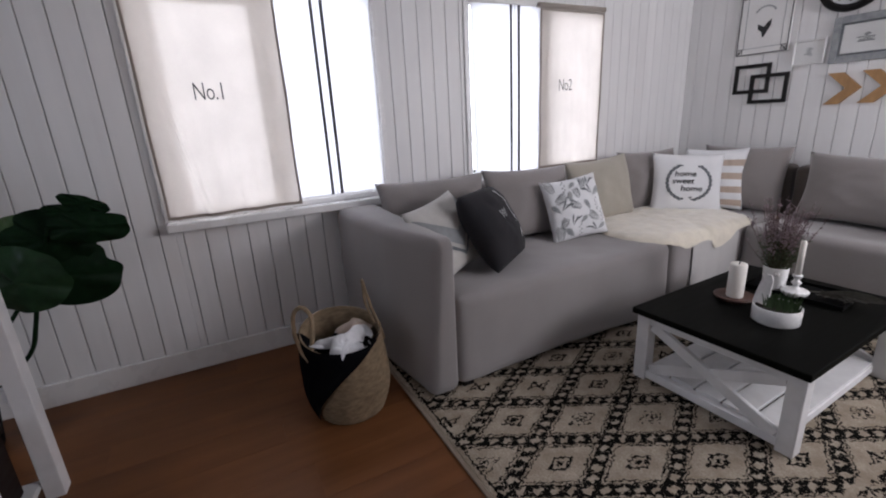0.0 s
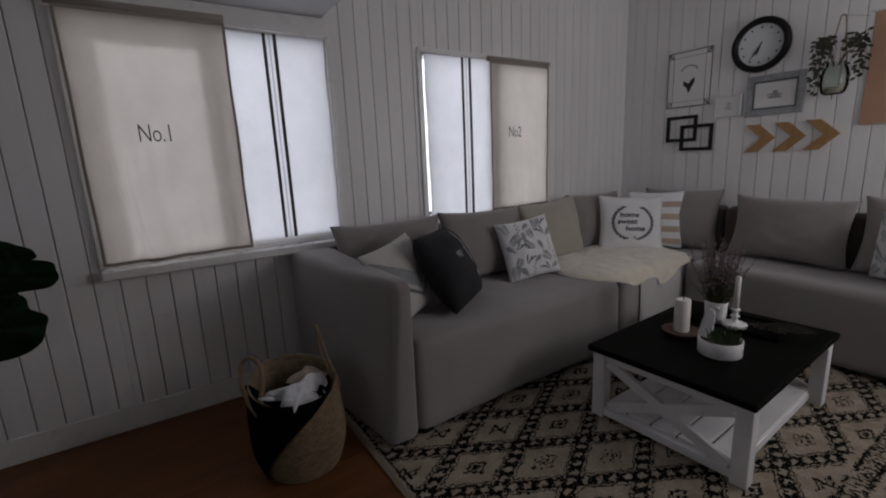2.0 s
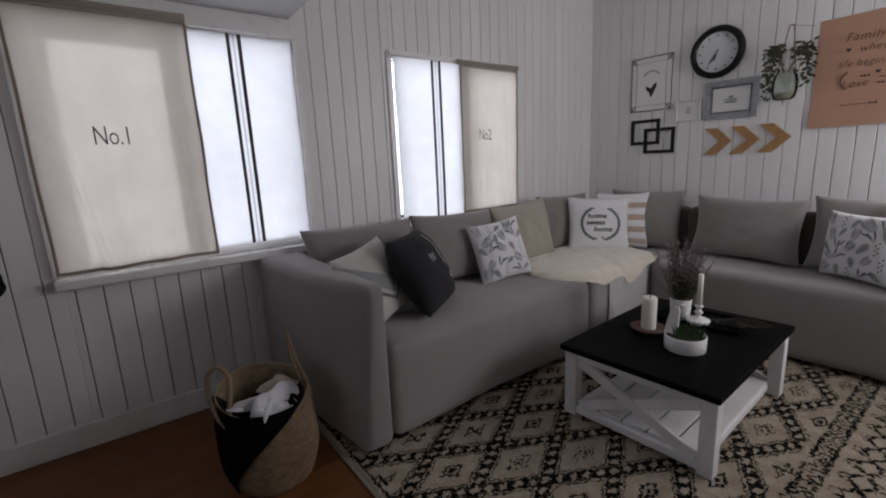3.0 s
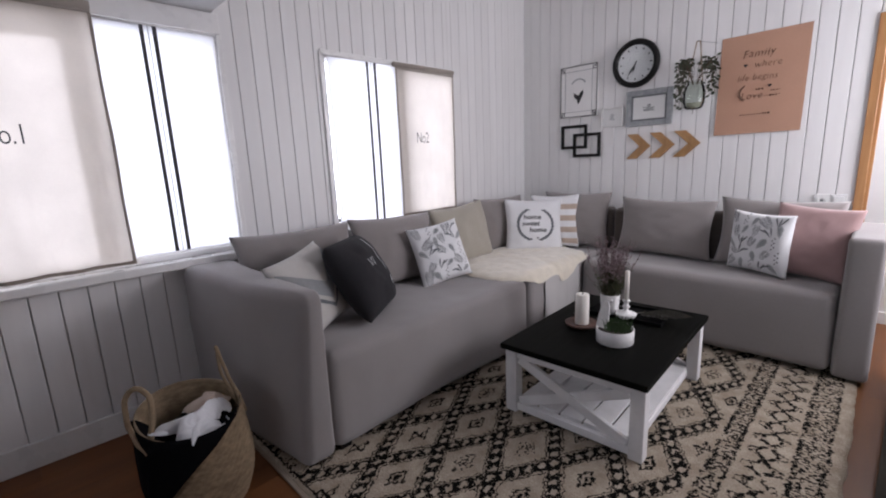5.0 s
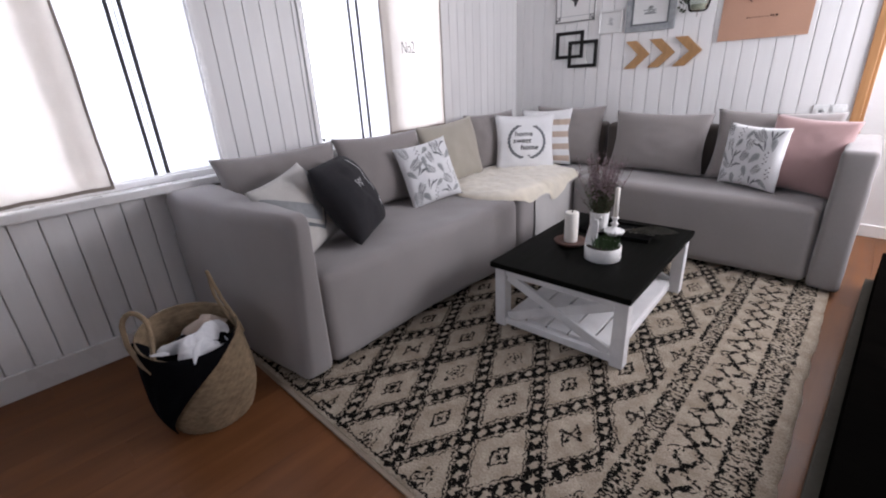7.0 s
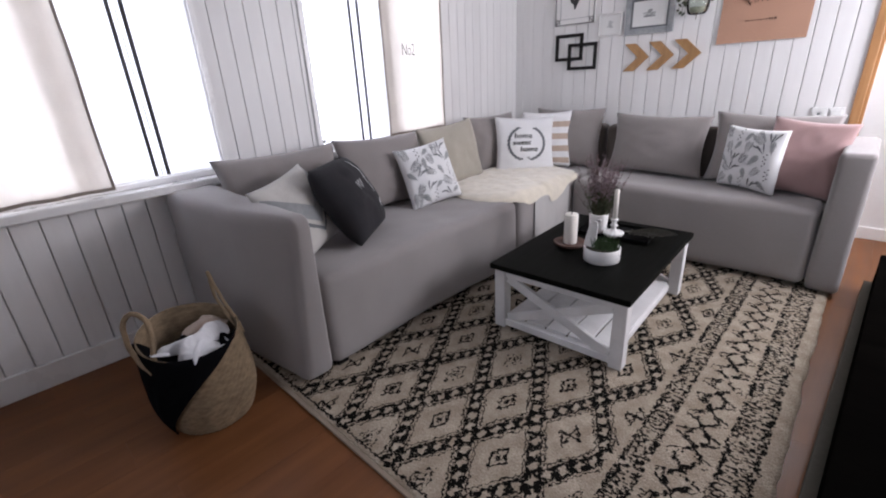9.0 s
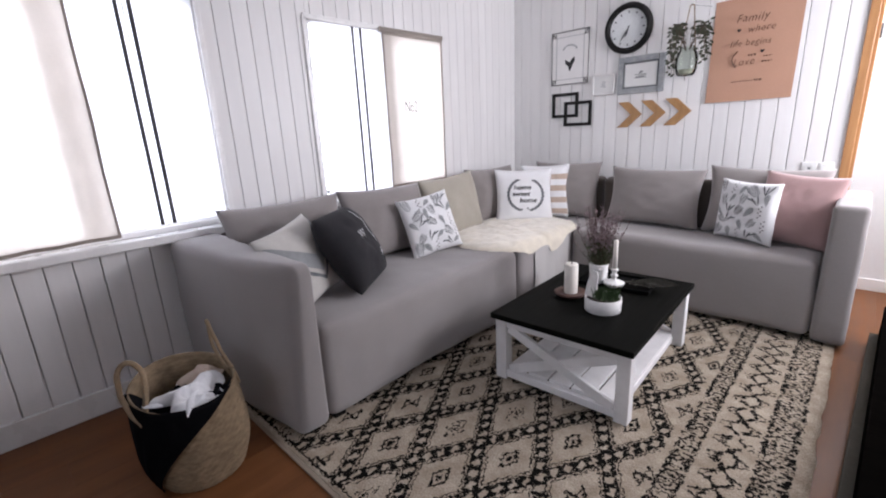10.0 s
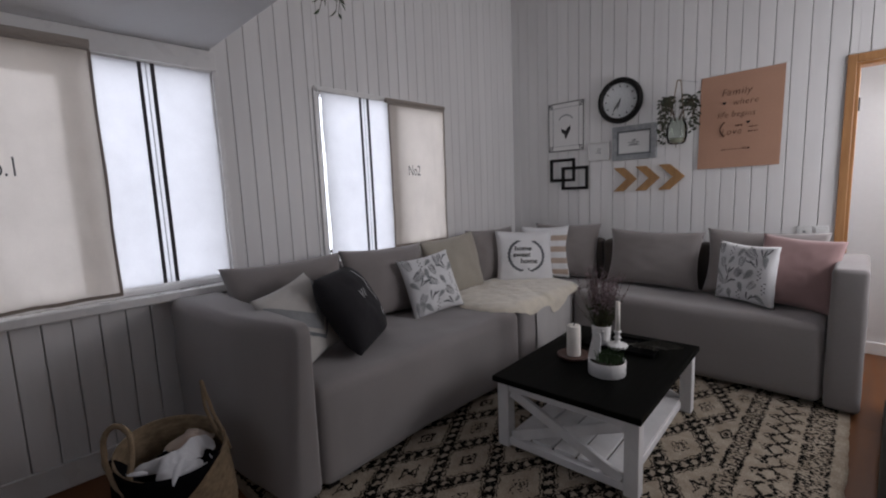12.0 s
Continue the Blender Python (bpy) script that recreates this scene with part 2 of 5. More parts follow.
# Backrests along the gallery wall, much darker than the slipcover.
BACKC = fabric("darker_brown_back", (0.075, 0.06, 0.052), 500)
WHITEC = fabric("white_cotton_cushion", (0.76, 0.76, 0.77), 500, 0.04)
CREAMC = fabric("cream_cushion", (0.385, 0.355, 0.295), 500, 0.07)
BEIGEP = fabric("beige_print", (0.48, 0.38, 0.31), 500)
CHARC = fabric("charcoal_cushion", (0.028, 0.027, 0.030), 500, 0.2, 0.35, 0.03)
PALEC = fabric("pale_grey_cushion", (0.52, 0.50, 0.47), 420, 0.08)
GREYP = fabric("grey_print", (0.21, 0.22, 0.225), 420, 0.15)
PALEP = fabric("pale_grey_print", (0.40, 0.415, 0.42), 420, 0.15)
BANDP = fabric("mid_grey_print", (0.27, 0.28, 0.285), 420, 0.15)
SLATEP = fabric("slate_print", (0.13, 0.14, 0.15), 420, 0.2)
PINKC = fabric("dusty_pink_cushion", (0.37, 0.24, 0.235), 520, 0.06)
PALECLOTH = fabric("off_white_cloth", (0.44, 0.425, 0.415), 420, 0.06)
FUR = fabric("sheepskin", (0.68, 0.62, 0.51), 150, 0.12, 0.9, 0.6, 14.0)
BLACKTOP = wood("black_stained_top", (0.003, 0.0033, 0.0027), (0.008, 0.0082, 0.007), (40.0, 2.5, 40.0), 0.5, 0.0, 0.3, 0.03)
CHALK = wood("white_chalk_paint", (0.70, 0.69, 0.69), (0.84, 0.83, 0.83), (8.0, 8.0, 8.0), 0.55, 0.15, 0.2)
CERAM = plain("white_ceramic", (0.80, 0.79, 0.78), 0.25, 0.04, 10.0, 80.0, 0.05)
WAX = plain("candle_wax", (0.82, 0.78, 0.72), 0.45, 0.04, 10.0, 60.0, 0.06)
WALNUT = wood("brown_wood_dish", (0.055, 0.026, 0.019), (0.10, 0.05, 0.037), (40.0, 6.0, 40.0), 0.5)
TRAYB = plain("black_iron_tray", (0.005, 0.005, 0.005), 0.6, 0.3, 8.0, 90.0, 0.2, 0.0, 0.04)
LEAF = plain("green_leaf", (0.045, 0.085, 0.03), 0.45, 0.35, 12.0, 60.0, 0.2)
VARIEG = plain("variegated_leaf", (0.045, 0.055, 0.03), 0.5, 0.7, 45.0, 90.0, 0.2)
MOSS = plain("pale_moss", (0.30, 0.30, 0.24), 0.9, 0.4, 40.0, 120.0, 0.6)
BIGLEAF = plain("dark_glossy_leaf", (0.006, 0.018, 0.007), 0.5, 0.4, 9.0, 40.0, 0.25, 0.0, 0.06)
HERB = plain("grey_green_herb", (0.085, 0.105, 0.055), 0.6, 0.4, 30.0, 90.0, 0.2)
# BIGLEAF's colour doubled: the front leaf's sheen is put into it.
SHEENLEAF = plain("dark_leaf_sheen", (0.012, 0.036, 0.014), 0.38, 0.4, 9.0, 40.0, 0.25, 0.0, 0.25)
PALELEAF = plain("light_green_leaf", (0.06, 0.11, 0.035), 0.45, 0.35, 9.0, 40.0, 0.2, 0.0, 0.2)
DRY = plain("dry_branch_bark", (0.105, 0.098, 0.082), 0.8, 0.35, 20.0, 90.0)
HEATH = plain("heather_bloom", (0.33, 0.25, 0.275), 0.8, 0.3, 40.0, 90.0)
STEM = plain("brown_stem", (0.09, 0.055, 0.035), 0.8, 0.3, 30.0, 120.0)
SOIL = plain("soil", (0.03, 0.022, 0.016), 0.95, 0.4, 40.0, 160.0, 0.6)
ROPE = plain("seagrass", (0.25, 0.18, 0.11), 0.85, 0.3, 18.0, 120.0, 0.6)
CLOTHB = fabric("black_knit", (0.005, 0.005, 0.006), 300, 0.3, 0.6, 0.0, 5.0, 0.02)
CLOTHW = fabric("white_knit", (0.72, 0.72, 0.74), 300, 0.08, 0.5)
BLACKP = plain("black_frame_paint", (0.010, 0.009, 0.009), 0.45, 0.3, 10.0, 70.0, 0.15, 0.0, 0.2)
CLOCKF = plain("clock_paper", (0.80, 0.80, 0.80), 0.6, 0.03, 8.0, 60.0, 0.03)
ENAMEL = plain("white_enamel", (0.80, 0.79, 0.78), 0.35, 0.03, 8.0, 50.0, 0.05)
GREYFR = wood("washed_grey_frame", (0.22, 0.235, 0.25), (0.40, 0.41, 0.42), (25.0, 60.0, 25.0), 0.6)
PALEFR = wood("pale_washed_frame", (0.66, 0.65, 0.64), (0.76, 0.75, 0.74), (25.0, 60.0, 25.0), 0.6)
PAPER = plain("print_paper", (0.74, 0.74, 0.73), 0.7, 0.03, 10.0, 80.0, 0.03)
KRAFT = plain("kraft_paper", (0.47, 0.27, 0.185), 0.75, 0.06, 5.0, 120.0, 0.15)
CHEV = wood("varnished_pine", (0.30, 0.155, 0.06), (0.46, 0.26, 0.11), (30.0, 60.0, 8.0), 0.45)
SWITCH = plain("white_plastic", (0.78, 0.78, 0.77), 0.3, 0.02, 10.0, 60.0, 0.02)
DARKC = wood("black_console", (0.0018, 0.0016, 0.0015), (0.004, 0.0035, 0.003), (3.0, 50.0, 50.0), 0.9, 0.0, 0.2, 0.0)
CRATE = wood("dark_brown_box", (0.010, 0.006, 0.005), (0.020, 0.011, 0.009), (4.0, 40.0, 40.0), 0.6, 0.0, 0.2, 0.2)
PLINTH = plain("grey_plinth", (0.085, 0.078, 0.064), 0.85, 0.15, 5.0, 60.0, 0.15, 0.0, 0.1)
RUG = rug_material()
HEMC = fabric("rug_binding", (0.24, 0.185, 0.135), 200, 0.15, 0.6)


def glass_material(name, tint, rough=0.0):
    t = Tree(name)
    t.bsdf.inputs["Transmission Weight"].default_value = 1.0
    t.bsdf.inputs["IOR"].default_value = 1.45
    return t.done(tint, rough)


def thin_glass(name):
    t = Tree(name)
    tr, gl, mx, fr = [t.n.new("ShaderNode" + k) for k in ("BsdfTransparent", "BsdfGlossy", "MixShader", "Fresnel")]
    tr.inputs[0].default_value = (0.90, 0.92, 0.90, 1)
    gl.inputs["Roughness"].default_value = 0.04
    fr.inputs[0].default_value = 1.25
    t.l.new(fr.outputs[0], mx.inputs[0])
    t.l.new(tr.outputs[0], mx.inputs[1])
    t.l.new(gl.outputs[0], mx.inputs[2])
    t.l.new(mx.outputs[0], t.n["Material Output"].inputs[0])
    return t.mat


JARGLASS = thin_glass("thin_jar_glass")
GLASS = glass_material("clear_glass", (0.97, 0.98, 0.98))


# ---- mesh helpers ----
def mesh_of(name, bm, material, smooth=False):
    bmesh.ops.recalc_face_normals(bm, faces=bm.faces)
    me = bpy.data.meshes.new(name)
    bm.to_mesh(me)
    bm.free()
    me.materials.append(material)
    for f in me.polygons:
        f.use_smooth = smooth
    return me


def part(name, bm, material, parent=None, label="", smooth=False):
    ob = new(name, mesh_of(name, bm, material, smooth))
    ob.parent = parent
    return tagged(ob, label)


def thing(name, label, category, m=None, group="", kind=""):
    ob = new(name)
    ob.empty_display_size = 0.05
    if m is not None:
        ob.matrix_basis = m
    return tagged(ob, label, category, group, kind)


def box(bm, lo, hi, bevel=0.0, m=None, seg=2):
    """A box between two corners with softened edges."""
    c = [(a + b) / 2 for a, b in zip(lo, hi)]
    s = [abs(b - a) for a, b in zip(lo, hi)]
    vs = bmesh.ops.create_cube(bm, size=1.0)["verts"]
    for v in vs:
        v.co = Vector((c[0] + v.co.x * s[0], c[1] + v.co.y * s[1], c[2] + v.co.z * s[2]))
    if bevel:
        es = list({e for v in vs for e in v.link_edges})
        vs = list({v for v in vs} | {v for v in bmesh.ops.bevel(bm, geom=es, offset=bevel, segments=seg, profile=0.5, affect="EDGES")["verts"]})
    if m is not None:
        bmesh.ops.transform(bm, matrix=m, verts=[v for v in vs if v.is_valid])
    return bm


def boxed(lo, hi, bevel=0.003, m=None):
    return box(bmesh.new(), lo, hi, bevel, m)


def rod(bm, a, b, r0, r1=None, seg=12):
    """A tapered round bar from a to b."""
    a, b = Vector(a), Vector(b)
    d = b - a
    m = Matrix.Translation((a + b) / 2) @ d.to_track_quat("Z", "Y").to_matrix().to_4x4()
    bmesh.ops.create_cone(bm, cap_ends=True, segments=seg, radius1=r0, radius2=r0 if r1 is None else r1, depth=d.length, matrix=m)
    return bm


def lathe(profile, seg=40, bm=None):
    """A turned form from (radius, height) pairs."""
    bm = bm or bmesh.new()
    rings = []
    for r, z in profile:
        if r < 1e-5:
            rings.append([bm.verts.new((0, 0, z))])
        else:
            rings.append([bm.verts.new((r * math.cos(k * math.tau / seg), r * math.sin(k * math.tau / seg), z)) for k in range(seg)])
    for p, q in zip(rings, rings[1:]):
        for k in range(seg):
            j = (k + 1) % seg
            vs = [p[k % len(p)], p[j % len(p)], q[j % len(q)], q[k % len(q)]]
            vs = list(dict.fromkeys(vs))
            if len(vs) > 2:
                bm.faces.new(vs)
    return bm


def poly(bm, pts, y0, y1):
    """A flat outline in x and z, drawn out between two depths."""
    a = [bm.verts.new((x, y0, z)) for x, z in pts]
    b = [bm.verts.new((x, y1, z)) for x, z in pts]
    bm.faces.new(a)
    bm.faces.new(b[::-1])
    for k in range(len(pts)):
        j = (k + 1) % len(pts)
        bm.faces.new((a[k], b[k], b[j], a[j]))
    return bm


def soft_box(lo, hi, r, amp=0.0, freq=4.0, step=0.05, seed=0.0):
    """A padded block: rounded edges on an even grid, with faint dents."""
    lo, hi = Vector(lo), Vector(hi)
    bm = bmesh.new()
    arc = [0.0, 0.12, 0.35, 0.65, 1.0]

    def ticks(a, b):
        n = max(2, int((b - a - 2 * r) / step))
        mid = [a + r + (b - a - 2 * r) * k / n for k in range(1, n)]
        return [a + r * k for k in arc] + mid + [b - r * k for k in reversed(arc)]

    tk = [ticks(lo[i], hi[i]) for i in range(3)]
    seen = {}

    def vert(p):
        inner = Vector([min(max(p[i], lo[i] + r), hi[i] - r) for i in range(3)])
        d = p - inner
        q = inner + d.normalized() * r if d.length > 1e-6 else p
        if amp:
            n = d.normalized() if d.length > 1e-6 else Vector((0, 0, 1))
            q = q + n * amp * (noise.noise(q * freq + Vector((seed, seed, 0))) + 0.55 * noise.noise(q * freq * 2.7 + Vector((0, seed, seed))) + 0.3 * noise.noise(Vector((q.x * 9, q.y * 9, q.z * 22 + seed))))
        key = tuple(round(c, 5) for c in p)
        if key not in seen:
            seen[key] = bm.verts.new(q)
        return seen[key]

    for ax in range(3):
        i, j = [k for k in range(3) if k != ax]
        for side in (lo[ax], hi[ax]):
            for u0, u1 in zip(tk[i], tk[i][1:]):
                for w0, w1 in zip(tk[j], tk[j][1:]):
                    vs = []
                    for u, w in ((u0, w0), (u1, w0), (u1, w1), (u0, w1)):
                        p = Vector((0, 0, 0))
                        p[ax], p[i], p[j] = side, u, w
                        vs.append(vert(p))
                    if len(set(vs)) == 4:
                        bm.faces.new(vs)
    return bm


def text_mesh(body, size, spread=1.0, thin=0.0):
    """Flat letters of the built-in font, centred, as a bmesh in x and y."""
    cu = bpy.data.curves.new("letters", "FONT")
    cu.body, cu.size, cu.align_x, cu.align_y, cu.resolution_u = body, size, "CENTER", "CENTER", 3
    cu.space_character = spread
    cu.offset = -thin * size
    ob = bpy.data.objects.new("letters", cu)
    scene.collection.objects.link(ob)
    dg = bpy.context.evaluated_depsgraph_get()
    dg.update()
    me = bpy.data.meshes.new_from_object(ob.evaluated_get(dg))
    bm = bmesh.new()
    bm.from_mesh(me)
    bpy.data.objects.remove(ob)
    bpy.data.meshes.remove(me)
    return bm


def wall_letters(body, size, m, spread=1.0, narrow=1.0):
    bm = text_mesh(body, size, spread, 0.006)
    bmesh.ops.scale(bm, vec=(narrow, 1, 1), verts=bm.verts)
    bmesh.ops.transform(bm, matrix=m, verts=bm.verts)
    return bm


# ---- the room: x runs out from the window wall, y along it ----
XW, YG = -2.606, 3.796          # faces of the window wall and the gallery wall
XE, YS, TOP = 1.15, -2.55, 3.15
SOFFIT, SOFFIT_Y = 2.11, 0.93
WIN1 = (-0.245, 0.935, 0.88, 1.985)     # y from, y to, z from, z to
WIN2 = (1.575, 2.72, 0.885, 1.985)
SASH1 = ((-0.235, 0.360, 0.905, 1.97), (0.372, 0.918, 0.905, 1.97))
CLEAR1 = (-0.125, 0.272, 0.906, 1.872)        # the bright pane area, kept clear of the added frame-shade sheets
SASH2 = ((1.592, 2.125, 0.905, 1.97), (2.215, 2.695, 0.93, 1.945))
DOOR = (-0.072, 0.745, 1.99)
BT = 0.014                      # thickness of the wall boards


def pierced(u0, u1, z0, z1, holes):
    """The rectangles left of a wall once its holes are cut."""
    us = sorted({u0, u1, *[h[0] for h in holes], *[h[1] for h in holes]})
    out = []
    for a, b in zip(us, us[1:]):
        hs = sorted([h for h in holes if h[0] <= a + 1e-6 and h[1] >= b - 1e-6], key=lambda h: h[2])
        z = z0
        for h in hs:
            if h[2] > z + 1e-6:
                out.append((a, b, z, h[2]))
            z = h[3]
        if z1 > z + 1e-6:
            out.append((a, b, z, z1))
    return out


bm = bmesh.new()
for a, b, z0, z1 in pierced(YS - 0.12, 5.0, -0.02, TOP + 0.1, [WIN1, WIN2]):
    box(bm, (XW - 0.16, a, z0), (XW - BT, b, z1))
wall_west = tagged(part("wall_west", bm, TONGUE), "white-painted boarded wall with two windows", "wall", kind="structure")
bm = bmesh.new()
for a, b, z0, z1 in pierced(XW - BT, XE, -0.02, TOP + 0.1, [(DOOR[0], DOOR[1], -0.02, DOOR[2])]):
    box(bm, (a, YG + BT, z0), (b, YG + 0.11, z1))
wall_north = tagged(part("wall_north", bm, TONGUE), "white-painted boarded wall with a doorway", "wall", kind="structure")
# East and south walls are unseen, added to close the room.
bm = bmesh.new()
for a, b, z0, z1 in pierced(YS, 5.0, -0.02, TOP + 0.1, [(2.5, 3.6, 1.0, 2.1)]):
    box(bm, (XE, a, z0), (XE + 0.14, b, z1))
tagged(part("wall_east", bm, WHITE), "plain white painted wall", "wall", kind="structure")
bm = bmesh.new()
for a, b, z0, z1 in pierced(XW - BT, XE, -0.02, TOP + 0.1, [(-1.8, 0.4, 0.7, 2.1)]):
    box(bm, (a, YS - 0.12, z0), (b, YS, z1))
tagged(part("wall_south", bm, WHITE), "plain white painted wall with a window opening", "wall", kind="structure")
tagged(part("ceiling", boxed((XW - 0.1, SOFFIT_Y, TOP), (XE + 0.1, YG + 0.05, TOP + 0.08), 0), CEIL), "white painted ceiling", "ceiling", kind="structure")
bm = boxed((XW - 0.01, YS, SOFFIT), (XE, SOFFIT_Y, SOFFIT + 0.06), 0.004)
box(bm, (XW - 0.01, SOFFIT_Y - 0.06, SOFFIT + 0.06), (XE, SOFFIT_Y, TOP + 0.05))
tagged(part("ceiling_low", bm, CEIL), "low white painted soffit over the window", "ceiling", kind="structure")
# the hall behind the doorway
bm = boxed((-0.9, 4.37, -0.02), (1.29, 4.45, 2.5), 0)
box(bm, (-0.98, YG + 0.11, -0.02), (-0.9, 4.45, 2.5))
tagged(part("wall_hall", bm, WHITE), "white painted wall of the hall", "wall", kind="structure")
tagged(part("ceiling_hall", boxed((-0.98, YG + 0.11, 2.4), (1.29, 4.45, 2.46), 0), CEIL), "white painted hall ceiling", "ceiling", kind="structure")
tagged(part("baseboard_hall", boxed((-0.9, 4.352, 0.0), (1.15, 4.37, 0.09), 0.004), TRIM), "white wooden baseboard", "baseboard", kind="structure")
floor = tagged(part("floor", boxed((XW - 0.15, YS - 0.1, -0.06), (1.3, 4.46, -0.012), 0), SOIL), "reddish-brown laminate plank floor", "floor", kind="structure")
tagged(part("baseboard", boxed((XW, YS, 0.0), (XW + 0.016, YG, 0.125), 0.004), TRIM), "white painted wooden baseboard", "baseboard", kind="structure")
tagged(part("baseboard_north", boxed((XW + 0.02, YG - 0.016, 0.0), (DOOR[0] - 0.05, YG, 0.125), 0.004), TRIM), "white painted wooden baseboard", "baseboard", kind="structure")


# ---- windows ----
def window(name, w, sashes):
    """A window whose white frame fills the opening round two panes."""
    y0, y1, z0, z1 = w
    win = thing(name, "white-framed two-sash window behind cloth blinds", "window", kind="structure")
    for a, b, c, d in pierced(y0, y1, z0, z1, sashes):
        part("window_frame", boxed((XW - 0.09, a, c), (XW - 0.004, b, d), 0), TRIM, win)
    for a, b, c, d in sashes:
        p = part("pane", boxed((XW - 0.06, a, c), (XW - 0.054, b, d), 0), GLASS, win)
        p.visible_shadow = False
    for a, b, c, d in ((y0 - 0.032, y0 - 0.002, z0 - 0.03, z1 + 0.02), (y1 + 0.002, y1 + 0.03, z0 - 0.03, z1 + 0.02)):
        part("casing", boxed((XW, a, c), (XW + 0.014, b, d), 0.004), TRIM, win)
    return win


window_1 = window("window_1", WIN1, SASH1)
part("window_sill", boxed((XW, -0.27, 0.803), (XW + 0.085, 0.99, 0.848), 0.008), TRIM, window_1)
part("apron", boxed((XW, -0.20, 0.850), (XW + 0.012, 0.965, 0.879), 0.003), TRIM, window_1)
window_2 = window("window_2", WIN2, SASH2)
part("head_board", boxed((XW, -0.30, 2.006), (XW + 0.016, SOFFIT_Y + 0.03, 2.108), 0.004), TRIM, window_1)
part("head_board", boxed((XW, 1.55, 1.987), (XW + 0.014, 2.75, 2.02), 0.004), TRIM, window_2)
part("window_sill", boxed((XW, 1.52, 0.825), (XW + 0.085, 2.78, 0.87), 0.008), TRIM, window_2)


def cloth_sheet(y0, y1, z0, z1, x, wave, amp, seed, curl=0.0, span=(0.0, 1.0, 0.0, 1.0), lift=0.0, bm=None):
    """A hanging cloth with soft vertical folds, hemmed edges and even edges; span picks a strip of it, raised by lift."""
    bm = bm or bmesh.new()
    u0, u1, v0, v1 = span
    nu, nv = (110, 90) if curl else (48, 60)
    nu, nv = (nu if u1 - u0 > 0.5 else 3), (nv if v1 - v0 > 0.5 else 3)
    grid = []
    for j in range(nv + 1):
        v = v0 + (v1 - v0) * j / nv
        rowv = []
        for i in range(nu + 1):
            u = u0 + (u1 - u0) * i / nu
            f = amp * (noise.noise(Vector((u * wave, v * 2.2, seed))) + 0.4 * noise.noise(Vector((u * wave * 3, v * 5, seed + 7))))
            hang = (1 - v) ** 0.7
            yy = y0 + (y1 - y0) * u + 0.007 * noise.noise(Vector((v * 3.1, seed, 3 + round(u)))) * (abs(u - 0.5) * 2) ** 4
            zz = z0 + (z1 - z0) * v + 0.008 * (1 - v) ** 6 * noise.noise(Vector((u * 4, seed, 1)))
            fold = curl * math.exp(-((u * 6 - 0.5 - (1 - v) * 1.6) ** 2) * 3) * hang * (1 - 0.3 * v)
            if curl:
                low = max(0.0, 1 - v / 0.62)
                for c0, c1, deep, wide in ((0.06, 0.24, 0.011, 0.014), (0.14, 0.17, 0.007, 0.011), (0.42, 0.14, 0.004, 0.011)):
                    fold += deep * low ** 0.8 * math.exp(-(((u - c0 - c1 * (1 - v) ** 1.6 - 0.01 * noise.noise(Vector((v * 7, c0 * 9, 2)))) / wide) ** 2)) * (1.0 if c0 < 0.3 else max(0.0, 1 - v / 0.16))
                f += 0.0025 * noise.noise(Vector((u * 11 + v * 6, v * 9, 21)))
            rowv.append(bm.verts.new((x + f * hang + fold + lift, yy, zz)))
        grid.append(rowv)
    for j in range(nv):
        for i in range(nu):
            bm.faces.new((grid[j][i], grid[j][i + 1], grid[j + 1][i + 1], grid[j + 1][i]))
    return bm


# Added half-clear sheets that put the window frame's shade onto the linen.
def frame_shade_material():
    t = Tree("frame_shade_sheet")
    v = t.coords()
    t.done(t.mix(t.noise(v, 8.0), (0.60, 0.53, 0.45), (0.68, 0.61, 0.53)), 0.95, 0.0, 0.1)
    mx = t.n.new("ShaderNodeMixShader")
    mx.inputs[0].default_value = 0.72
    t.l.new(t.bsdf.outputs[0], mx.inputs[1])
    t.l.new(t.n.new("ShaderNodeBsdfTransparent").outputs[0], mx.inputs[2])
    t.l.new(mx.outputs[0], t.n["Material Output"].inputs[0])
    return t.mat


FRAME_SHADE = frame_shade_material()
HEADER = sheer("linen_header", (0.50, 0.45, 0.40), (0.42, 0.37, 0.32), 0.3)
HEMMAT = sheer("linen_hem", (0.36, 0.31, 0.27), (0.30, 0.25, 0.21), 0.25)
FACE_X = pose(0, 0, 0, 90, 0, 90)      # letters turned to face out of the window wall


def linen_blind(label, y0, y1, z0, z1, x, words, size, ty, tz, curl):
    b = thing("linen_blind", label, "blind", group="linen blinds")
    cloth = part("cloth", cloth_sheet(y0, y1, z0, z1, x, 5.0, 0.010, y0 * 3 + 1, curl), LINEN, b, smooth=True)
    wu, wv = 0.012 / (y1 - y0), 0.016 / (z1 - z0)
    bm = bmesh.new()
    for span in ((0, wu, 0, 0.98), (1 - wu, 1, 0, 0.98), (wu, 1 - wu, 0, wv)):
        for lift in (0.002, 0.005):
            cloth_sheet(y0, y1, z0, z1, x, 5.0, 0.010, y0 * 3 + 1, curl, span, lift, bm)
    part("hem", bm, HEMMAT, cloth, smooth=True)
    part("lettering", wall_letters(words, size, pose(x + 0.020, ty, tz) @ FACE_X, 0.95, 0.64), INK, cloth, "black printed number")
    bm = bmesh.new()
    rod(bm, (x + 0.004, y0 - 0.02, z1 + 0.006), (x + 0.004, y1, z1 + 0.008), 0.018)
    part("rod", bm, HEADER, b, "rod rolled in grey linen", True)
    part("header", boxed((x - 0.002, y0, z1 - 0.022), (x + 0.011, y1, z1 - 0.006), 0.004), HEADER, b)
    return b


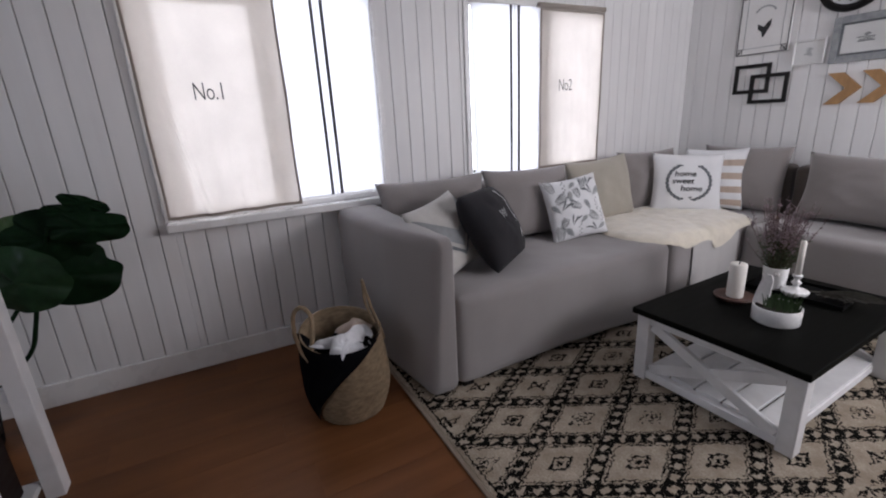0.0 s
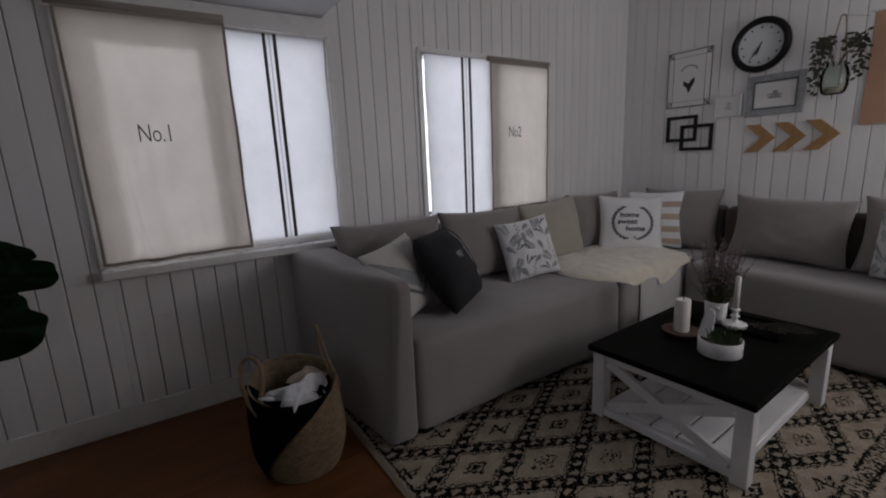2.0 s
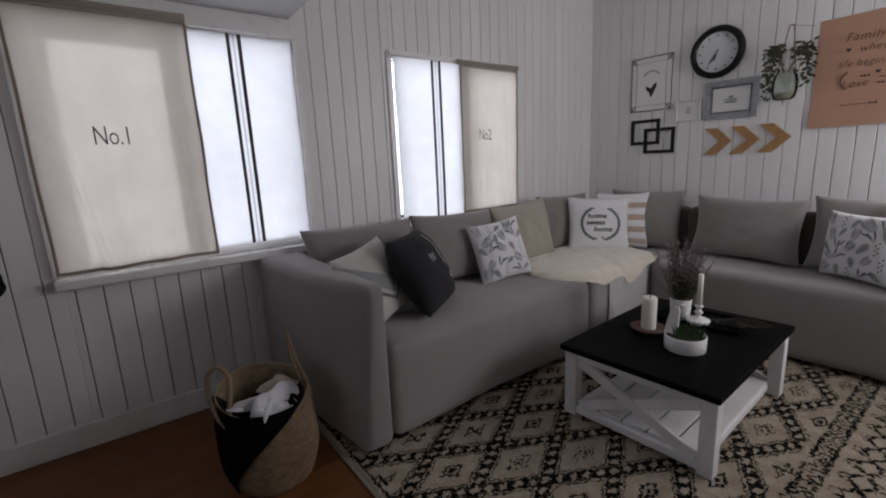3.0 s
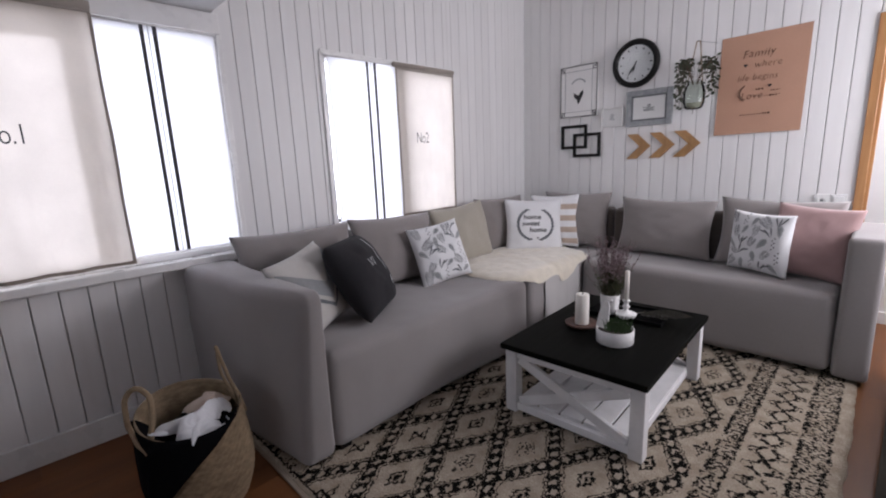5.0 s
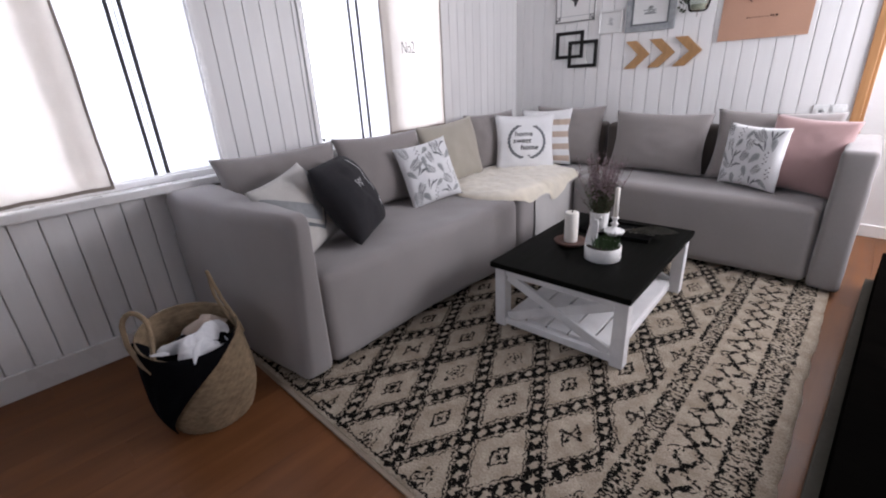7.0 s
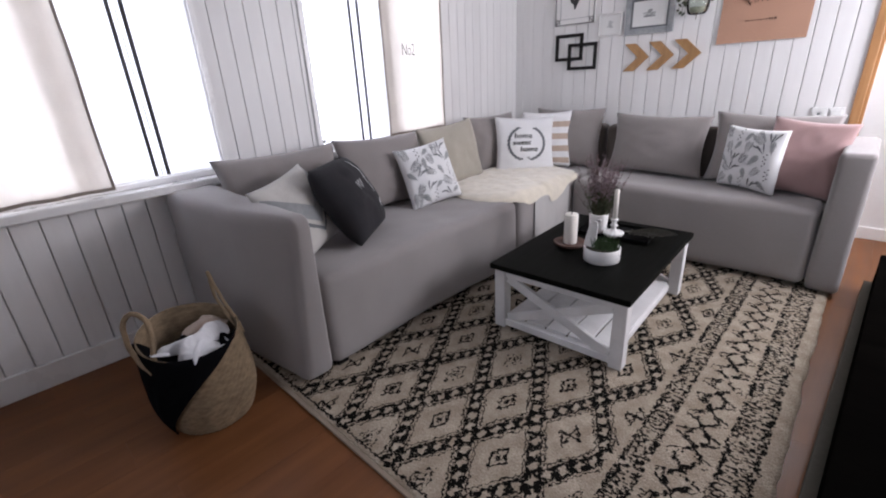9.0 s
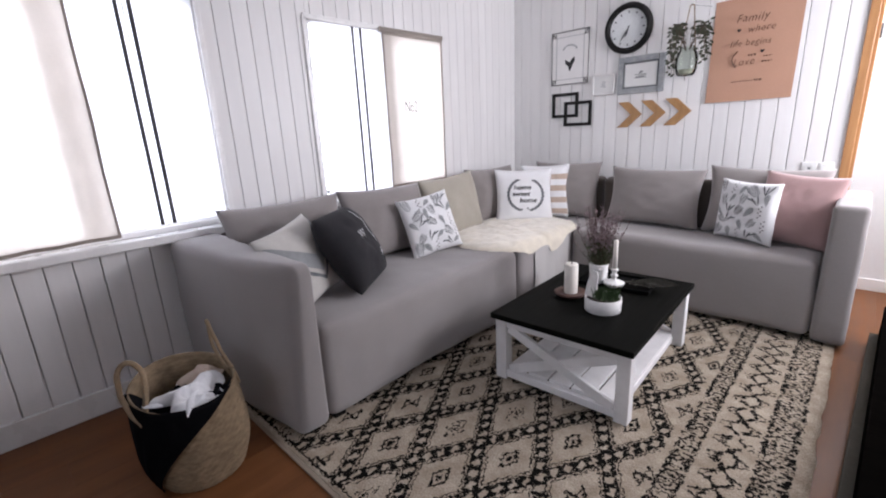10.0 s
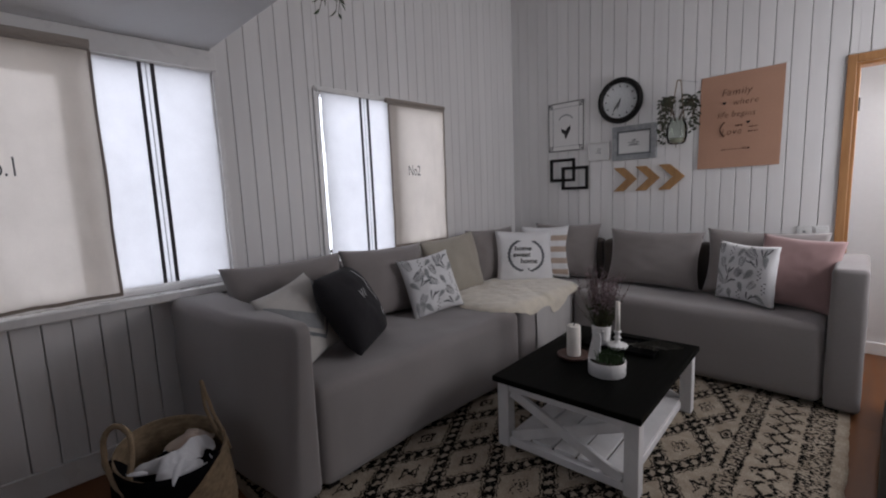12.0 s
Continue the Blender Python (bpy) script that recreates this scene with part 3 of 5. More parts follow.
def cotton_blind(y0, y1, z0, z1, x, s0, s1):
    b = thing("striped_blind", "white cotton blind with woven black stripes", "blind", group="striped blinds")
    cloth = part("cloth", cloth_sheet(y0, y1, z0, z1, x, 4.0, 0.004, y0 * 5), COTTON, b, smooth=True)
    w = (s1 - s0)
    for a, c, mt in ((s0, s0 + w * 0.24, STRIPE), (s0 + w * 0.46, s0 + w * 0.53, GREYLINE), (s1 - w * 0.26, s1, STRIPE)):
        span = ((a - y0) / (y1 - y0), (c - y0) / (y1 - y0), 0.0, 1.0)
        part("stripe", cloth_sheet(y0, y1, z0, z1, x, 4.0, 0.004, y0 * 5, 0.0, span, 0.0025), mt, cloth)
    bm = bmesh.new()
    rod(bm, (x - 0.004, y0 - 0.015, z1 + 0.004), (x - 0.004, y1 + 0.01, z1 + 0.004), 0.007)
    part("rod", bm, TRIM, b, "thin white rod", True)
    return b


first_blind = linen_blind("hanging natural linen blind printed No. 1", -0.258, 0.405, 0.868, 2.02, -2.552, "No.1", 0.118, 0.042, 1.474, 0.03)
for a, b, c, d in ((-0.250, CLEAR1[0], 0.906, 2.0), (CLEAR1[1], 0.385, 0.906, 2.0), (CLEAR1[0], CLEAR1[1], CLEAR1[3], 2.0)):
    part("frame_shade", boxed((-2.5725, a, c), (-2.5715, b, d), 0), FRAME_SHADE, first_blind, "added sheet that puts the frame's shade on the cloth")
cotton_blind(0.395, 0.915, 0.895, 1.99, -2.574, 0.585, 0.658)
cotton_blind(1.585, 2.14, 0.90, 1.978, -2.574, 1.880, 1.965)
linen_blind("hanging natural linen blind printed No2", 2.125, 2.715, 0.90, 1.978, -2.556, "No2", 0.115, 2.343, 1.474, 0.0)

# ---- assumed windows, unseen, behind and beside the camera ----
def unseen_window(name, lo, hi, axis):
    win = thing(name, "assumed white-framed window, out of view", "window", kind="structure")
    b = 0.05
    i = 0 if axis == "x" else 1
    for u0, u1, z0, z1 in ((lo[i], lo[i] + b, lo[2], hi[2]), (hi[i] - b, hi[i], lo[2], hi[2]), (lo[i] + b, hi[i] - b, lo[2], lo[2] + b), (lo[i] + b, hi[i] - b, hi[2] - b, hi[2])):
        a, c = list(lo), list(hi)
        a[i], c[i], a[2], c[2] = u0, u1, z0, z1
        part("window_frame", boxed(a, c, 0.003), TRIM, win)
    a, c = list(lo), list(hi)
    j = 1 - i
    a[i], c[i], a[2], c[2] = lo[i] + b, hi[i] - b, lo[2] + b, hi[2] - b
    a[j] = (lo[j] + hi[j]) / 2
    c[j] = a[j] + 0.006
    part("pane", boxed(a, c, 0), GLASS, win).visible_shadow = False


unseen_window("window_3", (-1.8, YS - 0.10, 0.7), (0.4, YS - 0.04, 2.1), "x")
unseen_window("window_4", (XE + 0.05, 2.5, 1.0), (XE + 0.11, 3.6, 2.1), "y")

# ---- doorway ----
door_1 = thing("door_1", "doorway with an orange pine frame", "doorway", kind="structure")
for lo, hi in (((DOOR[0] - 0.046, YG - 0.015, 0), (DOOR[0], YG, DOOR[2] + 0.05)), ((DOOR[1], YG - 0.015, 0), (DOOR[1] + 0.065, YG, DOOR[2] + 0.05)),
               ((DOOR[0], YG - 0.015, DOOR[2]), (DOOR[1], YG, DOOR[2] + 0.05))):
    part("architrave", boxed(lo, hi, 0.004), JAMB, door_1)
for lo, hi in (((DOOR[0], YG, 0), (DOOR[0] + 0.018, YG + 0.115, DOOR[2])), ((DOOR[1] - 0.018, YG, 0), (DOOR[1], YG + 0.115, DOOR[2])), ((DOOR[0] + 0.018, YG, DOOR[2] - 0.018), (DOOR[1] - 0.018, YG + 0.115, DOOR[2]))):
    part("jamb", boxed(lo, hi, 0.002), JAMB, door_1)
part("hinge", rod(bmesh.new(), (DOOR[0] + 0.02, YG + 0.02, 1.70), (DOOR[0] + 0.02, YG + 0.02, 1.78), 0.007), BLACKP, door_1, "dark metal hinge")

# ---- sectional sofa ----
HEMZ = 0.035


def feet(parent, spots):
    for x, y in spots:
        part("foot", boxed((x - 0.03, y - 0.03, 0.011), (x + 0.03, y + 0.03, 0.06), 0.004), BLACKP, parent)


def sheared(bm, fn):
    for v in bm.verts:
        v.co = fn(v.co.copy())
    return bm


sofa_left = thing("sofa_section", "taupe slipcovered sofa section with one armrest, under the windows", "sofa", group="sectional sofa")
part("seat", soft_box((-2.56, 0.86, HEMZ), (-1.60, 2.385, 0.50), 0.055, 0.009, 3.5, 0.045, 1.0), SOFA, sofa_left, smooth=True)
part("backrest", soft_box((-2.60, 0.84, 0.40), (-2.45, 2.385, 0.80), 0.05, 0.006, 4.0, 0.1, 2.0), SOFA, sofa_left, smooth=True)
arm = soft_box((-2.575, 0.645, HEMZ - 0.01), (-1.585, 0.865, 0.815), 0.055, 0.006, 3.2, 0.045, 3.0)
arm = sheared(arm, lambda c: Vector((c.x, c.y + 0.12 * (c.x + 2.08) * min(1.0, max(0.0, (0.865 - c.y) / 0.2)), c.z - 0.02 * (c.x + 2.5) * min(1.0, max(0.0, (c.z - 0.3) / 0.4)))))
arm = sheared(arm, lambda c: Vector((c.x, c.y + 0.10 * min(1.0, max(0.0, (c.x + 1.95) / 0.36)) ** 1.6 * min(1.0, max(0.0, c.z / 0.8)) * min(1.0, max(0.0, (0.86 - c.y) / 0.2)), c.z)))
part("armrest", arm, SOFA, sofa_left, smooth=True)
feet(sofa_left, ((-1.66, 0.93), (-1.66, 2.3), (-2.5, 0.93), (-2.5, 2.3)))

sofa_corner = thing("sofa_section", "taupe slipcovered corner sofa section with a sheepskin on it", "sofa", group="sectional sofa")
part("seat", soft_box((-2.56, 2.395, HEMZ), (-1.605, 3.76, 0.50), 0.05, 0.008, 3.5, 0.045, 5.0), SOFA, sofa_corner, smooth=True)
bk = soft_box((-2.60, 2.395, 0.40), (-2.45, 3.76, 0.80), 0.05, 0.006, 4.0, 0.1, 6.0)
part("backrest", bk, SOFA, sofa_corner, smooth=True)
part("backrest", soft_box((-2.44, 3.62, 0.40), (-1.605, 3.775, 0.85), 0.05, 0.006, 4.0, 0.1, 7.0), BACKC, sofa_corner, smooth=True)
feet(sofa_corner, ((-1.67, 2.48), (-1.67, 3.1), (-2.5, 2.48), (-2.5, 3.7)))

sofa_right = thing("sofa_section", "taupe slipcovered sofa section with one armrest by the doorway", "sofa", group="sectional sofa")
part("seat", soft_box((-1.595, 3.09, HEMZ), (-0.097, 3.76, 0.50), 0.05, 0.008, 3.5, 0.045, 8.0), SOFA, sofa_right, smooth=True)
part("backrest", soft_box((-1.595, 3.62, 0.40), (-0.105, 3.775, 0.85), 0.05, 0.006, 4.0, 0.1, 9.0), BACKC, sofa_right, "sofa back, darker brown than the slipcover", True)
part("armrest", soft_box((-0.092, 3.085, HEMZ - 0.01), (0.060, 3.775, 0.815), 0.028, 0.005, 3.2, 0.045, 10.0), SOFA, sofa_right, smooth=True)
feet(sofa_right, ((-1.52, 3.16), (-0.05, 3.16), (-1.5, 3.7), (-0.05, 3.7)))


# ---- cushions ----
class Cushion:
    """A stuffed cushion that stands in x and z and faces -y; its prints follow its surface."""

    def __init__(self, label, w, h, t, material, m, seed, group="throw cushions", name="throw_cushion", pinch=0.075):
        self.w, self.h, self.t, self.seed, self.pinch = w, h, t, seed, pinch
        bm = bmesh.new()
        n = 26
        vs = {}
        for side in (-1, 1):
            for j in range(n + 1):
                for i in range(n + 1):
                    u, v = -1 + 2 * i / n, -1 + 2 * j / n
                    rim = i in (0, n) or j in (0, n)
                    if rim and side == 1:
                        vs[side, i, j] = vs[-1, i, j]
                    else:
                        vs[side, i, j] = bm.verts.new(self.at(u, v, side))
        for side in (-1, 1):
            for j in range(n):
                for i in range(n):
                    bm.faces.new((vs[side, i, j], vs[side, i + 1, j], vs[side, i + 1, j + 1], vs[side, i, j + 1]))
        me = mesh_of(name, bm, material, True)
        self.ob = tagged(new(name, me), label, "cushion", group)
        self.ob.matrix_basis = m

    def at(self, u, v, side=-1, lift=0.0):
        x = self.w / 2 * u * (1 - self.pinch * (1 - v * v) * u * u)
        z = self.h / 2 * v * (1 - self.pinch * (1 - u * u) * v * v)
        k = max(0.0, (1 - u * u) * (1 - v * v))
        s = self.seed
        puff = self.t / 2 * (k ** 0.42) * (1 + 0.16 * noise.noise(Vector((u * 1.6, v * 1.6, s + side))))
        puff += 0.008 * k ** 0.5 * noise.noise(Vector((u * 3.5 + s, v * 3.5, side * 2.0)))
        puff += 0.0035 * k ** 0.4 * noise.noise(Vector((u * 8 + s, v * 8, side * 4.0)))
        return Vector((x, side * (puff + lift), z))

    def decal(self, name, polys, material, label="", lift=0.0016):
        """Flat outlines in u and v, laid on the front."""
        bm = bmesh.new()
        for pts in polys:
            f = bm.faces.new([bm.verts.new((u, 0, v)) for u, v in pts])
        bmesh.ops.triangulate(bm, faces=bm.faces[:])
        for _ in range(5):
            long = [e for e in bm.edges if e.calc_length() > 0.085]
            if not long:
                break
            bmesh.ops.subdivide_edges(bm, edges=long, cuts=1)
            bmesh.ops.triangulate(bm, faces=bm.faces[:])
        return self.lay(name, bm, material, label, lift)

    def lay(self, name, bm, material, label="", lift=0.0016):
        for v in bm.verts:
            v.co = self.at(max(-0.985, min(0.985, v.co.x)), max(-0.985, min(0.985, v.co.z)), -1, lift)
        return part(name, bm, material, self.ob, label, True)

    def words(self, body, size, u, v, material, slant=0.0, thin=-0.014):
        bm = text_mesh(body, size, 1.0, thin)
        for p in bm.verts:
            p.co = Vector((u + p.co.x + slant * p.co.y, 0, v + p.co.y))
        return self.lay("lettering", bm, material, "hand-lettered word", 0.0045)


def leaf_outline(cu, cv, size, ang, fat=0.32):
    pts = []
    for k in range(12):
        a = k / 12 * math.tau
        x, y = size * fat * math.sin(a) * (0.6 + 0.4 * math.cos(a)), size * math.cos(a)
        pts.append((cu + x * math.cos(ang) - y * math.sin(ang), cv + x * math.sin(ang) + y * math.cos(ang)))
    return pts


def sprig(cu, cv, size, ang, n=5):
    """A fern-like twig of narrow leaves along a stalk."""
    out = [leaf_outline(cu, cv, size, ang, 0.035)]
    for k in range(n):
        d = -0.7 + 1.5 * k / n
        px, py = cu - math.sin(ang) * d * size, cv + math.cos(ang) * d * size
        for s in (-1, 1):
            a = ang + s * 0.9
            ln = size * 0.36 * (1 - 0.45 * abs(d))
            out.append(leaf_outline(px - math.sin(a) * ln, py + math.cos(a) * ln, ln, a, 0.24))
    return out


def leaf_cushion(label, w, m, seed):
    c = Cushion(label, w, w, 0.14, WHITEC, m, seed)
    rnd = random.Random(seed)
    kinds = ["fern", "leaf", "berry", "twig", "leaf", "fern", "twig", "leaf", "fern", "berry", "leaf", "twig", "fern", "leaf", "berry", "fern", "leaf", "fern", "twig", "leaf", "fern", "berry", "leaf", "fern", "twig"]
    for k, kind in enumerate(kinds):
        i, j = k % 5, k // 5
        u = -0.76 + 0.36 * i + (0.12 if j % 2 else -0.02) + rnd.uniform(-0.07, 0.07)
        v = max(-0.76, min(0.76, -0.76 + 0.38 * j + rnd.uniform(-0.08, 0.08)))
        big = rnd.uniform(0.85, 1.25)
        u = max(-0.78, min(0.78, u))
        a = rnd.uniform(-1.1, 1.1)
        if kind == "fern":
            c.decal("leaf_print", sprig(u, v, 0.25 * big, a, 7), rnd.choice((GREYP, SLATEP)), "printed grey fern")
        elif kind == "leaf":
            c.decal("leaf_print", [leaf_outline(u, v, 0.20 * big, a, 0.45)], PALEP, "printed pale grey leaf")
            c.decal("leaf_print", sprig(u, v, 0.17 * big, a, 5), GREYP, "printed leaf veins", 0.0022)
        elif kind == "twig":
            c.decal("leaf_print", [leaf_outline(u + 0.09 * q, v + 0.05 * abs(q), 0.17, a - 0.5 * q, 0.2) for q in (-1, 0, 1)], SLATEP, "printed slate-grey leaves", 0.002)
        else:
            c.decal("leaf_print", [leaf_outline(u + 0.07 * (q % 2) - 0.035, v - 0.16 + 0.07 * q, 0.030, a + q, 0.9) for q in range(6)], INK, "printed black berries", 0.0024)
    return c


SEAT = 0.50


def set_pose(x, y, z, yaw, tilt, lean=0.0):
    return Matrix.Translation((x, y, z)) @ pose(0, 0, 0, 0, 0, yaw) @ pose(0, 0, 0, -tilt, 0, 0) @ pose(0, 0, 0, 0, lean, 0)


GREY_LABEL = "plain taupe back cushion leaning on the sofa"
BACK = "back cushions"
Cushion(GREY_LABEL, 0.72, 0.47, 0.19, CUSH, set_pose(-2.33, 1.152, 0.723, 88, 14), 1.3, BACK, "back_cushion", 0.085)
Cushion(GREY_LABEL, 0.70, 0.47, 0.19, CUSH, set_pose(-2.29, 1.83, 0.725, 90, 15, 2), 2.3, BACK, "back_cushion", 0.085)
Cushion("cream back cushion leaning on the sofa", 0.64, 0.48, 0.18, CREAMC, set_pose(-2.30, 2.50, 0.725, 92, 14, -2), 3.3, BACK, "back_cushion", 0.085)
Cushion(GREY_LABEL, 0.56, 0.48, 0.18, CUSH, set_pose(-2.36, 3.08, 0.73, 80, 10, 0), 4.3, BACK, "back_cushion", 0.085)
Cushion(GREY_LABEL, 0.60, 0.49, 0.18, CUSH, set_pose(-1.905, 3.56, 0.738, 8, 10, 0), 5.3, BACK, "back_cushion", 0.085)
Cushion(GREY_LABEL, 0.69, 0.44, 0.17, CUSH, set_pose(-1.153, 3.535, 0.728, 0, 10, 1), 6.3, BACK, "back_cushion", 0.085)
Cushion(GREY_LABEL, 0.68, 0.47, 0.19, CUSH, set_pose(-0.462, 3.565, 0.731, 0, 10, 1), 7.3, BACK, "back_cushion", 0.085)

striped = Cushion("white throw cushion with beige stripes", 0.42, 0.47, 0.11, WHITEC, set_pose(-2.02, 3.40, 0.735, 32, 10), 8.3)
bands = []
for k in range(4):
    v0 = -0.86 + 0.43 * k
    bands.append([(-0.97 + 1.94 * i / 12, v0) for i in range(13)] + [(0.97 - 1.94 * i / 12, v0 + 0.205) for i in range(13)])
striped.decal("stripe_print", bands, BEIGEP, "printed beige stripes")

home = Cushion("white throw cushion lettered home sweet home", 0.50, 0.46, 0.15, WHITEC, set_pose(-2.085, 3.17, 0.722, 47, 16, 2), 9.3)
for lo_, hi_ in ((0.07, 0.46), (0.54, 0.93)):
    ringp = []
    for k in range(22):
        a0 = math.tau * (lo_ + (hi_ - lo_) * k / 22) + 1.57
        rr = 0.60
        ringp.append(leaf_outline(rr * math.cos(a0), rr * math.sin(a0), 0.105, a0 + 0.38 * (1 if k % 2 else -1), 0.5))
    home.decal("wreath_print", ringp, SLATEP, "printed grey leaf wreath")
home.words("home", 0.26, -0.10, 0.26, INK, 0.12, -0.012)
home.words("sweet", 0.25, -0.16, 0.02, INK, 0.12, -0.012)
home.words("home", 0.26, 0.08, -0.22, INK, 0.12, -0.012)
home.decal("heart_print", [[(0.0, -0.52), (0.06, -0.48), (0.12, -0.5), (0.06, -0.55)]], GREYP)

leaf_cushion("white throw cushion printed with grey leaves and twigs", 0.41, set_pose(-2.076, 2.023, 0.689, 78, 20, -6), 11)
leaf_cushion("white throw cushion printed with grey leaves, beside a pink one", 0.394, set_pose(-0.517, 3.366, 0.700, -26.4, 4, 0.9), 12)
Cushion("dusty pink velvet throw cushion against the armrest", 0.42, 0.45, 0.15, PINKC, set_pose(-0.268, 3.42, 0.72, -10, 12, 4), 13.3)

pale = Cushion("pale throw cushion with a grey chevron border", 0.413, 0.417, 0.15, PALEC, set_pose(-1.987, 1.027, 0.695, 110.0, 30.2, -9.7), 14.3)
pale.decal("chevron_print", [[(-0.95, 0.72), (0.10, -0.05), (0.05, -0.48), (-0.97, 0.28)], [(0.10, -0.05), (0.93, 0.85), (0.97, 0.48), (0.05, -0.48)]], BANDP, "printed grey chevron", 0.0035)
pale.decal("chevron_print", [[(-0.97, 0.18), (0.02, -0.60), (0.01, -0.71), (-0.97, 0.07)], [(0.02, -0.60), (0.97, 0.37), (0.97, 0.26), (0.01, -0.71)]], SLATEP, "printed slate chevron line", 0.0035)
dark = Cushion("charcoal throw cushion with white compass lettering", 0.451, 0.439, 0.235, CHARC, set_pose(-1.954, 1.304, 0.706, 126.7, 30.4, 1.2), 15.3, pinch=0.0)
dark.words("W", 0.36, -0.20, 0.14, WHITEC, 0.0, 0.016)
dark.words("F", 0.32, 0.36, -0.50, WHITEC, 0.0, 0.016)
dark.decal("line_print", [[(0.30 + 0.02 * k, 0.8 - 0.14 * k) for k in range(8)] + [(0.265 + 0.02 * k, 0.8 - 0.14 * k) for k in range(7, -1, -1)]], WHITEC, "thin white printed line")


# ---- sheepskin ----
def sheepskin():
    bm = bmesh.new()
    na, nr = 140, 34
    cx, cy = -1.96, 2.77
    prev = None
    for j in range(nr + 1):
        rad = j / nr
        ringv = []
        for i in range(na):
            a = i / na * math.tau
            r = 0.40 + 0.16 * abs(math.sin(a)) ** 1.5 + 0.035 * math.sin(5 * a + 0.6) + 0.03 * noise.noise(Vector((math.cos(a) * 2.2, math.sin(a) * 2.2, 4)))
            lobe = 0.05 * math.exp(-((a - 0.02) / 0.2) ** 2) + 0.06 * math.exp(-((a - 5.75) / 0.25) ** 2) + 0.09 * math.exp(-((a - 0.9) / 0.25) ** 2)
            r = (r + lobe) * rad
            x, y = cx + r * math.cos(a) * 0.94, cy + r * math.sin(a) * 1.07
            z = SEAT + 0.003 + 0.040 * math.sqrt(max(0.0, 1 - rad ** 5))
            z += 0.010 * noise.noise(Vector((x * 9, y * 9, 2))) + 0.006 * noise.noise(Vector((x * 26, y * 26, 5)))
            over = min(x - (-1.672), 0.20)
            if over > 0:
                ang = min(over / 0.085, 1.45)
                x2 = -1.672 + 0.085 * math.sin(ang)
                z += -0.085 * (1 - math.cos(ang)) - max(0.0, over - 0.085 * 1.45)
                x = x2 + 0.004
            ringv.append(bm.verts.new((x, y, z)))
        if prev:
            for i in range(na):
                k = (i + 1) % na
                bm.faces.new((prev[i], prev[k], ringv[k], ringv[i]))
        prev = ringv
    bmesh.ops.remove_doubles(bm, verts=bm.verts, dist=0.0002)
    return bm


tagged(part("sheepskin", sheepskin(), FUR, None, "", True), "cream sheepskin draped over the corner seat", "sheepskin")


# ---- off-white cloth under the sheepskin, lighter than the slipcover ----
def hanging_cloth(y0, y1, z0):
    """A folded cloth over the seat's front edge: a flat stretch on the seat, a round bend and a hanging end with soft folds."""
    bm = bmesh.new()
    nu, nv = 40, 34
    grid = []
    for j in range(nv + 1):
        q = j / nv
        rowv = []
        for i in range(nu + 1):
            u = i / nu
            y = y0 + (y1 - y0) * u
            f = 0.006 * math.sin(u * 9 + 0.6) + 0.006 * noise.noise(Vector((u * 4, q * 2, 6)))
            if q < 0.3:
                x, z = -1.80 + 0.145 * q / 0.3, SEAT + 0.005
            elif q < 0.45:
                a = (q - 0.3) / 0.15 * math.pi / 2
                x, z = -1.655 + 0.061 * math.sin(a), SEAT + 0.005 - 0.060 * (1 - math.cos(a))
            else:
                k = (q - 0.45) / 0.55
                x, z = -1.594 + max(0.0, f) * k ** 0.5, SEAT - 0.055 - (SEAT - 0.055 - z0) * k
            rowv.append(bm.verts.new((x, y + 0.01 * noise.noise(Vector((q * 3, u, 1))), z)))
        grid.append(rowv)
    for a, b in zip(grid, grid[1:]):
        for i in range(nu):
            bm.faces.new((a[i], a[i + 1], b[i + 1], b[i]))
    return bm


throw = thing("throw", "off-white cloth hanging over the corner seat", "throw")
part("cloth", hanging_cloth(2.57, 3.05, 0.09), PALECLOTH, throw, smooth=True)


# ---- rug ----
def rug():
    bm = bmesh.new()
    x0, x1, y0, y1 = -2.25, 0.028, 0.652, 3.35
    nx, ny = 110, 130
    top, low = [], []
    for j in range(ny + 1):
        v = j / ny
        a, b = [], []
        for i in range(nx + 1):
            u = i / nx
            y = y0 + (y1 - y0) * v
            x = x0 + (x1 - x0) * u + (0.014 * noise.noise(Vector((y * 5, 3, 0))) + 0.008 * noise.noise(Vector((y * 14, 8, 0)))) * u ** 30
            y += 0.006 * noise.noise(Vector((x * 5, 1, 9))) * (1 - v) ** 30
            z = 0.0115 + 0.0012 * noise.noise(Vector((x * 30, y * 30, 0)))
            if i in (0, nx) or j in (0, ny):
                z = 0.006
            a.append(bm.verts.new((x, y, z)))
            b.append(bm.verts.new((x, y, 0.0008)) if i in (0, nx) or j in (0, ny) else None)
        top.append(a), low.append(b)
    for j in range(ny):
        for i in range(nx):
            bm.faces.new((top[j][i], top[j][i + 1], top[j + 1][i + 1], top[j + 1][i]))
    for j in range(ny):
        for i in (0, nx):
            bm.faces.new((top[j][i], top[j + 1][i], low[j + 1][i], low[j][i]))
    for i in range(nx):
        for j in (0, ny):
            bm.faces.new((top[j][i], top[j][i + 1], low[j][i + 1], low[j][i]))
    return bm


rug_ob = tagged(part("rug", rug(), RUG, None, "", True), "cream wool rug with a black diamond lattice and border", "rug")
bm = boxed((-2.25, 0.638, 0.0008), (0.02, 0.655, 0.009), 0.002)
part("binding", bm, HEMC, rug_ob, "beige woven edge binding")


